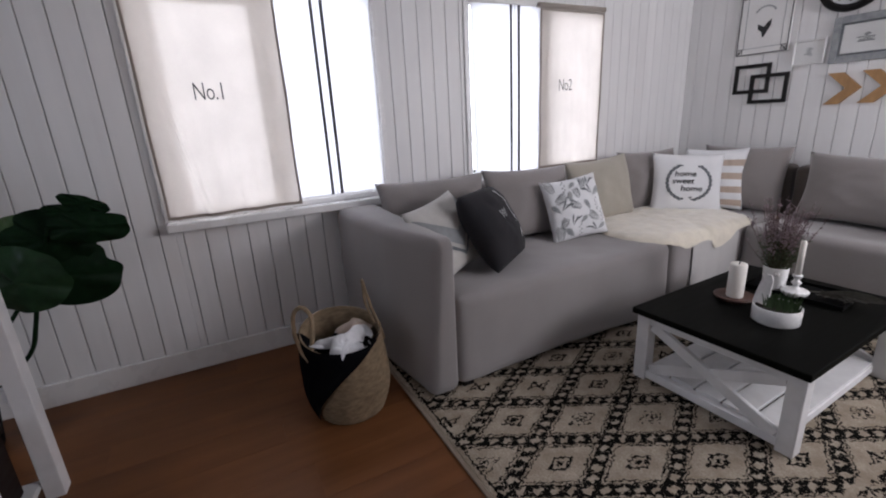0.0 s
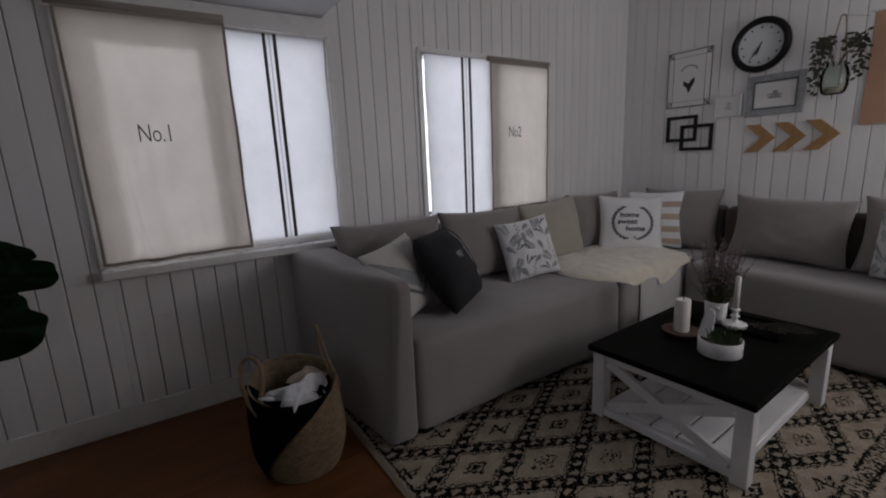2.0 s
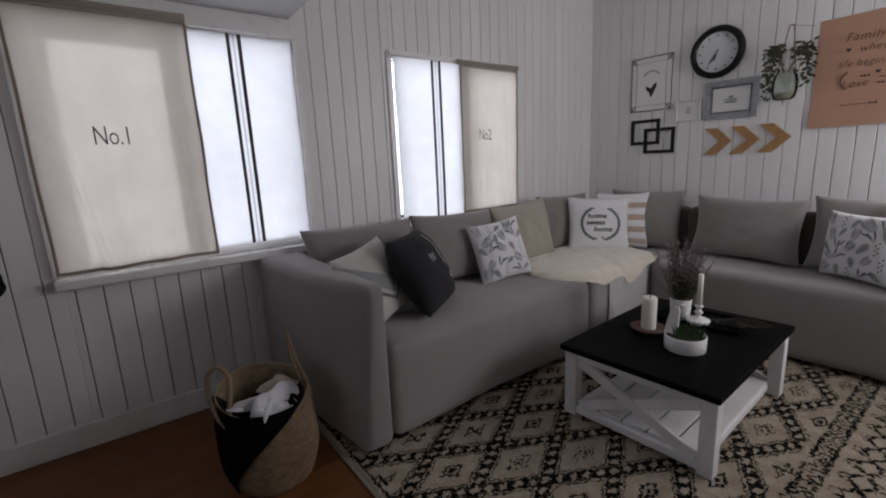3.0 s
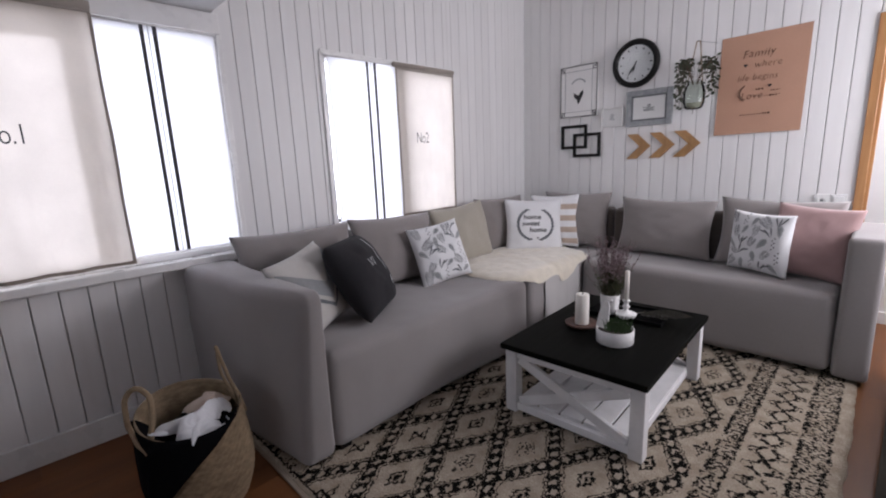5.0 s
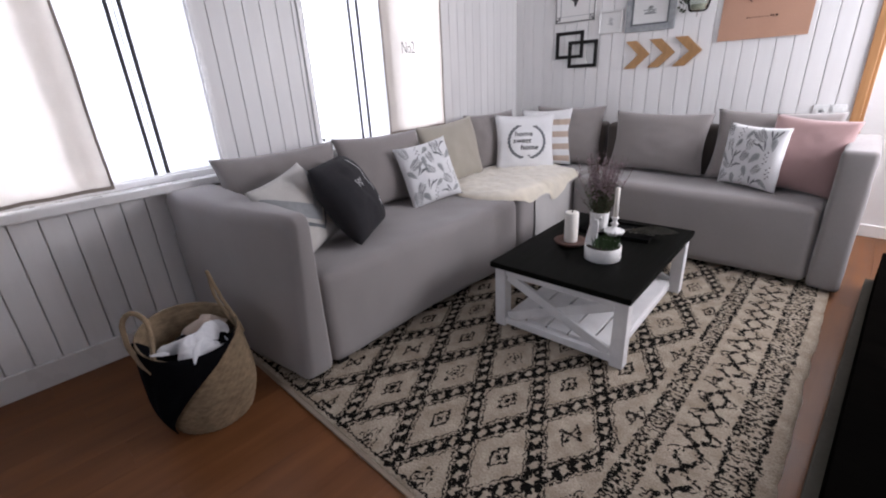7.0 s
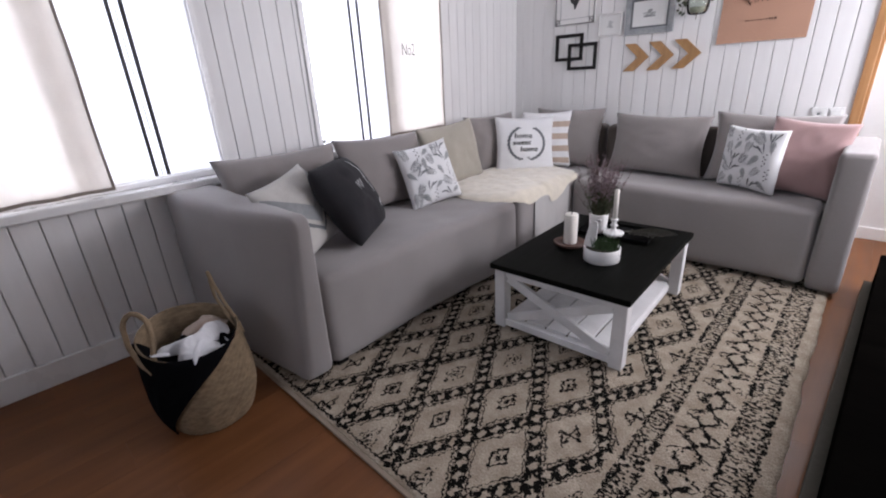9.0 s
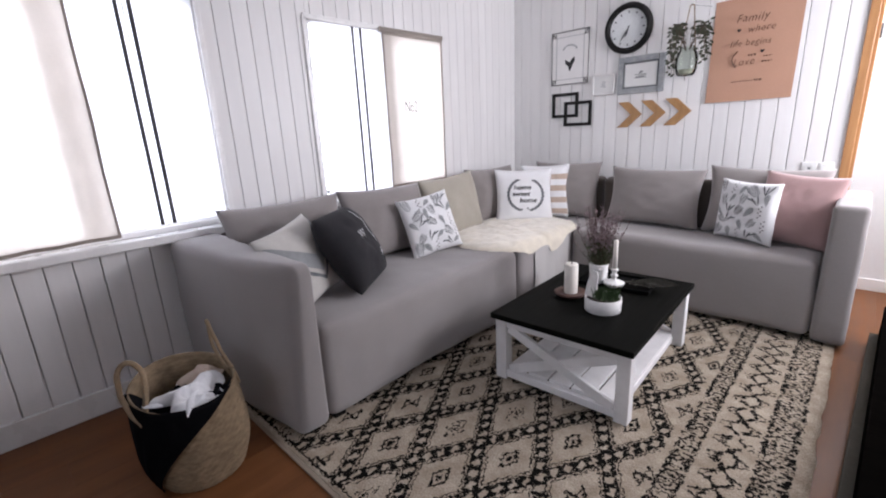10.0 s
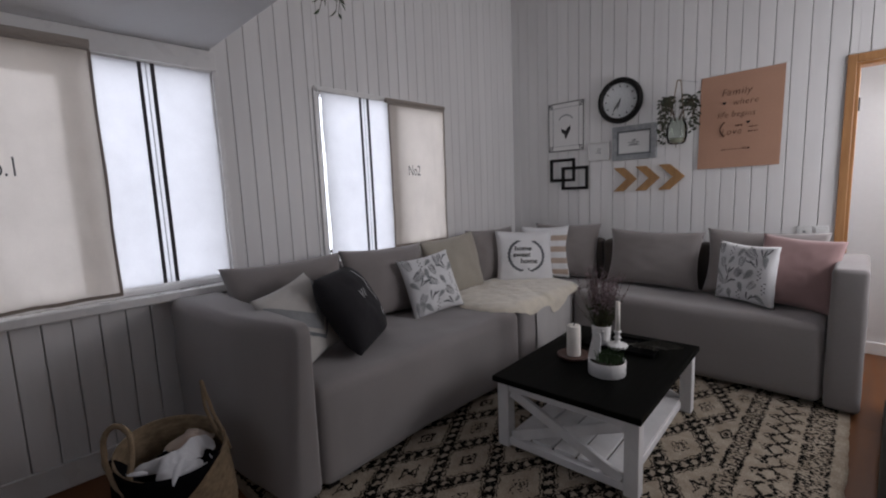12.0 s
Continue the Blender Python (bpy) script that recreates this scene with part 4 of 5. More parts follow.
# ---- coffee table ----
TX0, TX1, TY0, TY1, TZ = -0.357, 0.357, -0.506, 0.506, 0.385
table = thing("coffee_table", "white farmhouse coffee table with a black top and crossed braces", "coffee table", pose(-0.947, 2.166, 0.0, 0, 0, 2.2))
part("tabletop", boxed((TX0, TY0, TZ - 0.03), (TX1, TY1, TZ), 0.005), BLACKTOP, table, "black-stained wooden top")
L = 0.062
lx0, lx1, ly0, ly1 = TX0 + 0.014, TX1 - 0.014, TY0 + 0.026, TY1 - 0.03
for x in (lx0, lx1 - L):
    for y in (ly0, ly1 - L):
        part("leg", boxed((x, y, 0.012), (x + L, y + L, TZ - 0.03), 0.005), CHALK, table)
for y in (ly0 + 0.008, ly1 - 0.046):
    part("rail", boxed((lx0 + L, y, TZ - 0.075), (lx1 - L, y + 0.038, TZ - 0.03), 0.003), CHALK, table)
    part("rail", boxed((lx0 + L, y, 0.026), (lx1 - L, y + 0.038, 0.064), 0.003), CHALK, table)
    # crossed braces
    za, zb = 0.064, TZ - 0.075
    ln = math.hypot(lx1 - lx0 - 2 * L, zb - za)
    an = math.degrees(math.atan2(zb - za, lx1 - lx0 - 2 * L))
    cx = (lx0 + lx1) / 2
    for k, s in enumerate((1, -1)):
        part("brace", boxed((-ln / 2 + 0.012, -0.011, -0.024), (ln / 2 - 0.012, 0.011, 0.024), 0.003, pose(cx, y + 0.014 + 0.008 * k, (za + zb) / 2, 0, s * an, 0)), CHALK, table)
for x in (lx0 + 0.01, lx1 - 0.045):
    part("rail", boxed((x, ly0 + L, TZ - 0.07), (x + 0.035, ly1 - L, TZ - 0.03), 0.003), CHALK, table)
for x in (lx0 + L - 0.010, lx1 - L - 0.020):
    part("rail", boxed((x, ly0 + L, 0.030), (x + 0.030, ly1 - L, 0.066), 0.003), CHALK, table)
ns = 5
for k in range(ns):
    w = (lx1 - lx0 - 2 * L + 0.02) / ns
    a = lx0 + L - 0.01 + k * w
    part("slat", boxed((a + 0.006, ly0 + 0.038, 0.065), (a + w - 0.006, ly1 - 0.038, 0.081), 0.0015), CHALK, table)


# ---- things on the table ----
def at_table(x, y, dz=0.0, yaw=0.0):
    return pose(x, y, TZ + dz, 0, 0, yaw)


tray = thing("tray", "flat black rectangular tray", "tray", at_table(-0.955, 2.43, 0.0, 6))
part("base", boxed((-0.20, -0.12, 0.0005), (0.20, 0.12, 0.008), 0.003), TRAYB, tray)
for lo, hi in (((-0.20, -0.12, 0.008), (0.20, -0.112, 0.022)), ((-0.20, 0.112, 0.008), (0.20, 0.12, 0.022)), ((-0.20, -0.112, 0.008), (-0.192, 0.112, 0.022)), ((0.192, -0.112, 0.008), (0.20, 0.112, 0.022))):
    part("rim", boxed(lo, hi, 0.002), TRAYB, tray)

dish = thing("candle_plate", "round brown wooden candle plate", "plate", at_table(-1.075, 2.10))
part("plate", lathe([(0, 0.0005), (0.062, 0.0005), (0.066, 0.008), (0.083, 0.015), (0.088, 0.024), (0.083, 0.027), (0.06, 0.019), (0, 0.018)]), WALNUT, dish, smooth=True)
candle = thing("pillar_candle", "thick white pillar candle, unlit", "candle", at_table(-1.075, 2.10, 0.018))
wax = part("wax", lathe([(0, 0), (0.034, 0), (0.036, 0.004), (0.036, 0.160), (0.033, 0.166), (0.018, 0.164), (0, 0.162)]), WAX, candle, smooth=True)
part("wick", rod(bmesh.new(), (0, 0, 0.162), (0.004, 0, 0.180), 0.0022), INK, wax)

pot = thing("plant_pot", "white ceramic pot with flowering heather", "potted plant", at_table(-1.048, 2.384, 0.0085))
part("pot", lathe([(0, 0), (0.045, 0), (0.048, 0.004), (0.054, 0.108), (0.052, 0.112), (0.048, 0.108), (0.046, 0.095), (0, 0.093)]), CERAM, pot, smooth=True)
bm = bmesh.new()
bmesh.ops.create_uvsphere(bm, u_segments=12, v_segments=8, radius=0.010, matrix=pose(0.03, -0.048, 0.085))
part("knob", bm, CERAM, pot, "small white button", True)


def blade(bm, base, tip, w, bend=0.0, n=4):
    """A narrow leaf from base to tip, folded along its middle."""
    base, tip = Vector(base), Vector(tip)
    d = tip - base
    side = d.cross(Vector((0.3, 0.9, 0.2))).normalized()
    up = side.cross(d).normalized()
    rows_ = []
    for k in range(n + 1):
        s = k / n
        c = base + d * s + up * bend * math.sin(s * math.pi)
        ww = w * (math.sin(math.pi * (0.12 + 0.86 * s)) ** 0.8)
        rows_.append((bm.verts.new(c - side * ww), bm.verts.new(c + up * ww * 0.3), bm.verts.new(c + side * ww)))
    for p, q in zip(rows_, rows_[1:]):
        bm.faces.new((p[0], p[1], q[1], q[0]))
        bm.faces.new((p[1], p[2], q[2], q[1]))
    return bm


rnd = random.Random(5)
stalks, bloom, greens = bmesh.new(), bmesh.new(), bmesh.new()
for k in range(120):
    a, r = rnd.uniform(0, math.tau), rnd.uniform(0.0, 0.042)
    lean, h = rnd.uniform(0.0, 0.10) + (0.05 if k % 9 == 0 else 0.0), rnd.uniform(0.15, 0.36)
    b = Vector((r * math.cos(a), r * math.sin(a), 0.09))
    tip = b + Vector((lean * math.cos(a), lean * math.sin(a), h))
    rod(stalks, b, tip, 0.0010, 0.0006, 5)
    for j in range(18):
        q = rnd.uniform(0.3, 1.0)
        c = b.lerp(tip, q)
        an = rnd.uniform(0, math.tau)
        e = c + Vector((0.013 * math.cos(an), 0.013 * math.sin(an), 0.009))
        blade(bloom if q > 0.55 else greens, c, e, 0.0030 if q > 0.55 else 0.0024, 0.001, 2)
    for j in range(9):
        c = b.lerp(tip, rnd.uniform(0.05, 0.42))
        an = rnd.uniform(0, math.tau)
        blade(greens, c, c + Vector((0.022 * math.cos(an), 0.022 * math.sin(an), 0.014)), 0.0032, 0.002, 2)
tagged(part("stalk", stalks, STEM, pot), kind="stuff")
tagged(part("foliage", greens, HERB, pot, "fine green foliage"), kind="stuff")
tagged(part("bloom", bloom, HEATH, pot, "dusty purple heather bloom"), kind="stuff")

bowl = thing("planter_bowl", "low oval white planter bowl with green grass", "planter", at_table(-0.857, 2.019, 0.0, 30))
bm = lathe([(0, 0.0005), (0.084, 0.0005), (0.088, 0.004), (0.089, 0.070), (0.087, 0.072), (0.083, 0.070), (0.082, 0.055), (0, 0.052)])
part("bowl", bm, CERAM, bowl, smooth=True)
bm = bmesh.new()
pts = [(-0.030, 0.0), (0.030, 0.0), (0.026, 0.06), (0.022, 0.115), (0.012, 0.135), (-0.008, 0.135), (-0.020, 0.115), (-0.026, 0.06)]
poly(bm, pts, -0.004, 0.004)
bmesh.ops.transform(bm, matrix=pose(-0.060, 0.020, 0.062, -4, 6, -30), verts=bm.verts)
part("handle", bm, CERAM, bowl, "upright white handle")
bm = bmesh.new()
for k in range(150):
    a, r = rnd.uniform(0, math.tau), 0.062 * math.sqrt(rnd.random())
    b = Vector((0.012 + r * math.cos(a), r * math.sin(a) * 0.9, 0.05))
    blade(bm, b, b + Vector((rnd.uniform(-0.025, 0.025), rnd.uniform(-0.025, 0.025), rnd.uniform(0.04, 0.075))), 0.0022, 0.004, 3)
part("grass", bm, LEAF, bowl, "tuft of green grass leaves")
part("soil", lathe([(0, 0.060), (0.05, 0.060), (0.0818, 0.056)], 24), SOIL, bowl)

stick = thing("candlestick", "turned white candlestick with a slim white candle", "candlestick", at_table(-0.940, 2.350, 0.0085))
bm = lathe([(0, 0), (0.040, 0), (0.046, 0.006), (0.054, 0.018), (0.056, 0.025), (0.050, 0.029), (0.030, 0.033), (0.016, 0.042), (0.012, 0.052), (0.014, 0.058), (0.022, 0.066), (0.014, 0.075), (0.011, 0.084), (0.014, 0.092), (0.021, 0.098), (0.021, 0.104), (0.014, 0.106), (0, 0.106)], 56)
for v in bm.verts:
    if v.co.z < 0.031:
        k = 1 + 0.05 * math.cos(14 * math.atan2(v.co.y, v.co.x)) * min(1.0, v.co.z / 0.012)
        v.co.x, v.co.y = v.co.x * k, v.co.y * k
part("stand", bm, CERAM, stick, "turned stem on a ribbed dish", smooth=True)
taper = part("taper_candle", lathe([(0, 0.106), (0.0135, 0.106), (0.0125, 0.268), (0.007, 0.274), (0, 0.274)], 18), WAX, stick, smooth=True)
part("wick", rod(bmesh.new(), (0, 0, 0.273), (0.001, 0, 0.283), 0.0013), INK, taper)

twig = thing("dry_branch", "thin dry branch lying on the tray", "branch", at_table(-0.83, 2.40, 0.024))
bm = bmesh.new()
pts = [Vector((-0.09, 0.0, 0.002)), Vector((-0.02, 0.02, 0.012)), Vector((0.05, 0.015, 0.016)), Vector((0.13, 0.03, 0.010))]
for a, b in zip(pts, pts[1:]):
    rod(bm, a, b, 0.004, 0.0032, 7)
for a, b in ((pts[1], (0.04, 0.07, 0.02)), (pts[2], (0.10, -0.03, 0.012)), (pts[2], (0.11, 0.06, 0.03))):
    rod(bm, a, b, 0.0025, 0.001, 6)
part("twig", bm, DRY, twig)
bm = bmesh.new()
for k in range(26):
    c = Vector((rnd.uniform(-0.06, 0.10), rnd.uniform(-0.02, 0.06), rnd.uniform(0.0, 0.012)))
    blade(bm, c, c + Vector((rnd.uniform(-0.04, 0.05), rnd.uniform(-0.03, 0.03), rnd.uniform(0.0, 0.02))), 0.006, 0.004, 3)
part("dry_leaves", bm, DRY, twig, "grey-green dry leaves")
for base, tip, w, bend in (((-0.02, -0.01, 0.012), (0.20, 0.045, 0.030), 0.026, 0.018), ((0.0, 0.02, 0.012), (0.16, 0.09, 0.020), 0.018, 0.012)):
    part("long_leaf", blade(bmesh.new(), base, tip, w, bend, 10), DRY, twig, "long dry leaf with a curled tip", True)


# ---- basket ----
BASKET = pose(-1.805, 0.383, 0.0)
basket = thing("basket", "woven seagrass basket with black and white blankets inside", "basket", BASKET)
BH = 0.39


def basket_at(a, z, off=0.0):
    """A place on the basket's wall: round below, drawn to an oval at the slack rim, which sags towards the room."""
    q = z / BH
    r = 0.150 + 0.046 * math.sin(min(1.0, q * 2.2) * math.pi / 2) - 0.008 * max(0.0, q - 0.6) + off
    r *= 1 + 0.02 * noise.noise(Vector((math.cos(a), math.sin(a), z * 3)))
    x, y = r * (1 + 0.05 * q * q) * math.cos(a), r * (1 - 0.07 * q * q) * math.sin(a)
    return Vector((x - 0.02 * q, y - 0.008 * q, z - 0.13 * x * q * q))


bm = bmesh.new()
na, rows_n = 160, 22
prev = None
wallp = [(0.0015 if k % 2 else -0.0035, BH * k / (rows_n * 2)) for k in range(rows_n * 2 + 1)]
wallp += [(0.006, BH + 0.004), (0.0, BH + 0.009), (-0.008, BH + 0.002)] + [(-0.014, BH * (1 - k / 6) + 0.003) for k in range(1, 7)]
for k, (off, z) in enumerate(wallp):
    ringv = []
    for i in range(na):
        a = i / na * math.tau
        ply = 0.0022 * math.sin(a * 40 + math.pi * (k // 2)) if k < rows_n * 2 else 0.0
        ringv.append(bm.verts.new(basket_at(a, z, off + ply)))
    for i in range(na):
        j = (i + 1) % na
        if prev:
            bm.faces.new((prev[i], prev[j], ringv[j], ringv[i]))
    if prev is None:
        bm.faces.new(ringv)
    prev = ringv
bm.faces.new(prev)
t = Tree("woven_seagrass")
v = t.coords()
braid = t.noise(t.scaled(v, (30.0, 30.0, 70.0)), 1.0, 3)
f = t.math("ADD", t.math("MULTIPLY", braid, 0.6), t.math("MULTIPLY", t.noise(v, 7.0), 0.4))
t.bump(t.math("ADD", braid, t.math("MULTIPLY", t.noise(v, 160.0), 0.4)), 0.6, 0.004)
WOVEN = t.done(t.mix(t.ramp(f, 0.35, 0.65), (0.14, 0.098, 0.056), (0.27, 0.195, 0.118)), 0.8)
part("body", bm, WOVEN, basket, smooth=True)


def sweep(path, r, seg=10, twist=0.12):
    """One tube along a path, with the ridges of twisted strands."""
    bm = bmesh.new()
    prev, side = None, None
    for k, p in enumerate(path):
        d = (path[min(k + 1, len(path) - 1)] - path[max(k - 1, 0)]).normalized()
        side = d.orthogonal() if side is None else side - d * side.dot(d)
        side.normalize()
        up = d.cross(side)
        ringv = []
        for i in range(seg):
            a = i / seg * math.tau
            rr = r * (1 + twist * math.cos(3 * a + k * 0.9))
            ringv.append(bm.verts.new(p + side * rr * math.cos(a) + up * rr * math.sin(a)))
        if prev:
            for i in range(seg):
                n_ = (i + 1) % seg
                bm.faces.new((prev[i], prev[n_], ringv[n_], ringv[i]))
        else:
            bm.faces.new(ringv)
        prev = ringv
    bm.faces.new(prev)
    return bm


def rope_loop(points, r=0.0085, n=7):
    """A twisted rope laid through the given points."""
    pts = [Vector(p) for p in points]
    pts = [pts[0] * 2 - pts[1], *pts, pts[-1] * 2 - pts[-2]]
    path = []
    for a, b, c, d in zip(pts, pts[1:], pts[2:], pts[3:]):
        for k in range(n):
            q = k / n
            path.append(0.5 * (2 * b + (c - a) * q + (2 * a - 5 * b + 4 * c - d) * q * q + (3 * b - a - 3 * c + d) * q ** 3))
    path.append(pts[-2])
    return sweep(path, r)


part("handle", rope_loop([(0.09, -0.166, 0.315), (0.075, -0.163, 0.36), (0.055, -0.140, 0.47), (0.035, -0.142, 0.53), (0.0, -0.170, 0.55), (-0.02, -0.198, 0.52), (-0.02, -0.208, 0.44), (0.02, -0.198, 0.37), (0.07, -0.176, 0.325)], 0.0095), ROPE, basket, "twisted rope handle", True)
part("handle", rope_loop([(0.03, 0.178, 0.315), (0.02, 0.165, 0.38), (0.01, 0.142, 0.46), (-0.005, 0.126, 0.54), (-0.02, 0.116, 0.605), (-0.03, 0.120, 0.57), (-0.03, 0.122, 0.50), (-0.02, 0.140, 0.42), (-0.01, 0.168, 0.33)], 0.0065), ROPE, basket, "twisted rope handle", True)


def crumple(cx, cy, rx, ry, z0, h, seed, amp, lobes=0.22, fine=11.0):
    bm = bmesh.new()
    n, m = 80, 34
    prev = None
    for j in range(m + 1):
        s = j / m
        ringv = []
        for i in range(n):
            a = i / n * math.tau
            k = 1 + lobes * noise.noise(Vector((math.cos(a) * 1.5, math.sin(a) * 1.5, seed)))
            x, y = cx + rx * s * k * math.cos(a), cy + ry * s * k * math.sin(a)
            q = Vector((x * fine, y * fine, seed))
            fold = 1.1 - abs(noise.noise(q)) * 1.9 + 0.45 * (0.4 - abs(noise.noise(q * 2.3))) + 0.2 * (0.4 - abs(noise.noise(q * 4.9)))
            z = z0 + h * (1 - s ** 2.2) + amp * (fold - 0.5) * (1 - s ** 8)
            ringv.append(bm.verts.new((x, y, z)))
        if prev:
            for i in range(n):
                k = (i + 1) % n
                bm.faces.new((prev[i], prev[k], ringv[k], ringv[i]))
        prev = ringv
    bmesh.ops.remove_doubles(bm, verts=bm.verts, dist=0.0002)
    return bm


black_blanket = thing("blanket", "crumpled black knitted blanket hanging out of the basket", "blanket", BASKET)
part("cloth", crumple(0.01, -0.01, 0.165, 0.155, 0.305, 0.02, 3.1, 0.04), CLOTHB, black_blanket, smooth=True)
bm = bmesh.new()
n, m = 40, 36
grid = []
for j in range(m + 1):
    q = j / m
    rowv = []
    for i in range(n + 1):
        u = i / n
        a0, a1, mid = radians(-104), radians(58), radians(-74)
        fall = min(1.0, max(0.0, (q - 0.17) / 0.83))
        a_lo, a_hi = a0 + (mid - a0) * fall ** 1.4 * 0.8, a1 + (mid - a1) * fall ** 0.5
        a = a_lo + (a_hi - a_lo) * u
        f = noise.noise(Vector((u * 5, q * 2, 8)))
        if q < 0.2:
            k = q / 0.2
            p = basket_at(a, BH) * (0.70 + 0.30 * k)
            p.z = basket_at(a, BH).z - 0.05 + 0.062 * math.sin(k * math.pi / 2) + 0.010 * f
            p += Vector((math.cos(a), math.sin(a), 0)) * 0.012 * k
        else:
            z = BH * (1 - (q - 0.2) / 0.8)
            p = basket_at(a, max(0.012, z), 0.013 + 0.010 * f)
            p.z += 0.012 * max(0.0, 1 - (q - 0.2) / 0.1)
        rowv.append(bm.verts.new((p.x, p.y, max(0.008, p.z))))
    grid.append(rowv)
for j in range(m):
    for i in range(n):
        bm.faces.new((grid[j][i], grid[j][i + 1], grid[j + 1][i + 1], grid[j + 1][i]))
part("drape", bm, CLOTHB, black_blanket, smooth=True)
white_blanket = thing("blanket", "crumpled white knitted cloth lying in the basket", "blanket", BASKET)
part("cloth", crumple(0.0, 0.005, 0.125, 0.130, 0.335, 0.03, 9.4, 0.045, 0.75, 7.0), CLOTHW, white_blanket, smooth=True)


def flap(path, w):
    """A narrow turned-over edge of cloth along a path, tapering at both ends."""
    bm = bmesh.new()
    rows_ = []
    for k, p in enumerate(path):
        p = Vector(p)
        d = Vector(path[min(k + 1, len(path) - 1)]) - Vector(path[max(k - 1, 0)])
        side_ = d.cross(Vector((0, 0, 1))).normalized() * w * max(0.12, math.sin(math.pi * k / (len(path) - 1)))
        rows_.append((bm.verts.new(p - side_), bm.verts.new(p + Vector((0, 0, 0.006))), bm.verts.new(p + side_)))
    for p, q in zip(rows_, rows_[1:]):
        bm.faces.new((p[0], p[1], q[1], q[0]))
        bm.faces.new((p[1], p[2], q[2], q[1]))
    return bm


part("fold", flap([(0.10, 0.01, 0.392), (0.13, -0.015, 0.402), (0.165, -0.04, 0.396), (0.19, -0.055, 0.380), (0.203, -0.065, 0.362)], 0.013), CLOTHW, white_blanket, "turned white edge", True)
part("fold", flap([(0.06, -0.165, 0.392), (0.085, -0.150, 0.400), (0.105, -0.135, 0.404), (0.125, -0.115, 0.400)], 0.016), CLOTHW, white_blanket, "turned white edge", True)
beige_blanket = thing("blanket", "folded beige cloth tucked behind the white one", "blanket", BASKET)
part("cloth", crumple(-0.085, 0.075, 0.075, 0.075, 0.345, 0.03, 5.7, 0.03, 0.5, 8.0), BEIGEP, beige_blanket, smooth=True)


# ---- gallery wall things ----
def on_wall(x, z, off=0.0):
    return pose(x, YG - off, z)


def frame_bars(bm, x0, x1, z0, z1, w, y0, y1, bevel=0.002):
    box(bm, (x0, y1, z0), (x0 + w, y0, z1), bevel)
    box(bm, (x1 - w, y1, z0), (x1, y0, z1), bevel)
    box(bm, (x0 + w, y1, z0), (x1 - w, y0, z0 + w), bevel)
    box(bm, (x0 + w, y1, z1 - w), (x1 - w, y0, z1), bevel)
    return bm


sign = thing("enamel_sign", "white enamel wall sign with black corner scrolls", "wall sign", on_wall(-2.013, 1.853, 0.004))
plate = part("plate", boxed((-0.18, -0.018, -0.222), (0.18, 0, 0.222), 0.006), ENAMEL, sign)
bm = frame_bars(bmesh.new(), -0.176, 0.176, -0.218, 0.218, 0.006, -0.018, -0.0205, 0)
part("outer_line", bm, INK, plate)
part("inner_line", frame_bars(bmesh.new(), -0.13, 0.13, -0.175, 0.175, 0.0035, -0.018, -0.0200, 0), GREYFR, plate)
for sx in (-1, 1):
    for sz in (-1, 1):
        bm = bmesh.new()
        for a, b in (((0.172, 0.214), (0.128, 0.170)), ((0.165, 0.175), (0.135, 0.175)), ((0.135, 0.205), (0.135, 0.178)), ((0.150, 0.205), (0.168, 0.185))):
            rod(bm, (sx * a[0], -0.0195, sz * a[1]), (sx * b[0], -0.0195, sz * b[1]), 0.0035, 0.002, 6)
        part("corner_scroll", bm, INK, plate)
bm = bmesh.new()
poly(bm, [(-0.045, 0.01), (-0.02, -0.005), (0.0, -0.015), (0.022, 0.012), (0.045, 0.03), (0.046, -0.005), (0.025, -0.045), (0.004, -0.085), (-0.004, -0.085), (-0.012, -0.05), (-0.04, -0.028)], -0.0178, -0.0205)
bmesh.ops.transform(bm, matrix=pose(0, 0, -0.02), verts=bm.verts)
part("emblem", bm, INK, plate, "plain black emblem")
bm = bmesh.new()
for k in range(9):
    a = radians(35 + 110 * k / 8)
    box(bm, (-0.006, -0.0202, -0.006), (0.006, -0.0178, 0.006), 0, pose(0.075 * math.cos(a), 0, 0.035 + 0.07 * math.sin(a), 0, 90 - math.degrees(a), 0))
part("lettering", bm, GREYFR, plate, "small grey arched lettering bars")

clock = thing("wall_clock", "round wall clock with a thick black rim", "clock", on_wall(-1.520, 2.003, 0.003))
TURN = pose(0, 0, 0, 90, 0, 0)
bm = lathe([(0.142, 0.018), (0.150, 0.038), (0.164, 0.048), (0.178, 0.042), (0.186, 0.022), (0.186, 0.0), (0.142, 0.0), (0.142, 0.018)], 64)
bmesh.ops.transform(bm, matrix=TURN, verts=bm.verts)
part("rim", bm, BLACKP, clock, smooth=True)
bm = lathe([(0, 0.012), (0.144, 0.012), (0.144, 0.004), (0, 0.004)], 64)
bmesh.ops.transform(bm, matrix=TURN, verts=bm.verts)
face = part("face", bm, CLOCKF, clock, "white paper dial")
for k in range(12):
    bm = box(bmesh.new(), (-0.005, -0.0138, 0.112), (0.005, -0.0118, 0.126), 0, pose(0, 0, 0, 0, k * 30, 0))
    part("hour_mark", bm, INK, face)
for nm, ang, ln, w in (("hour_hand", 198, 0.072, 0.007), ("minute_hand", 213, 0.108, 0.0055)):
    bm = bmesh.new()
    poly(bm, [(-w * 0.5, -0.02), (w * 0.5, -0.02), (w, ln * 0.6), (0, ln), (-w, ln * 0.6)], -0.0160, -0.0185 if nm == "hour_hand" else -0.0195)
    bmesh.ops.transform(bm, matrix=pose(0, 0, 0, 0, ang, 0), verts=bm.verts)
    part(nm, bm, INK, clock)
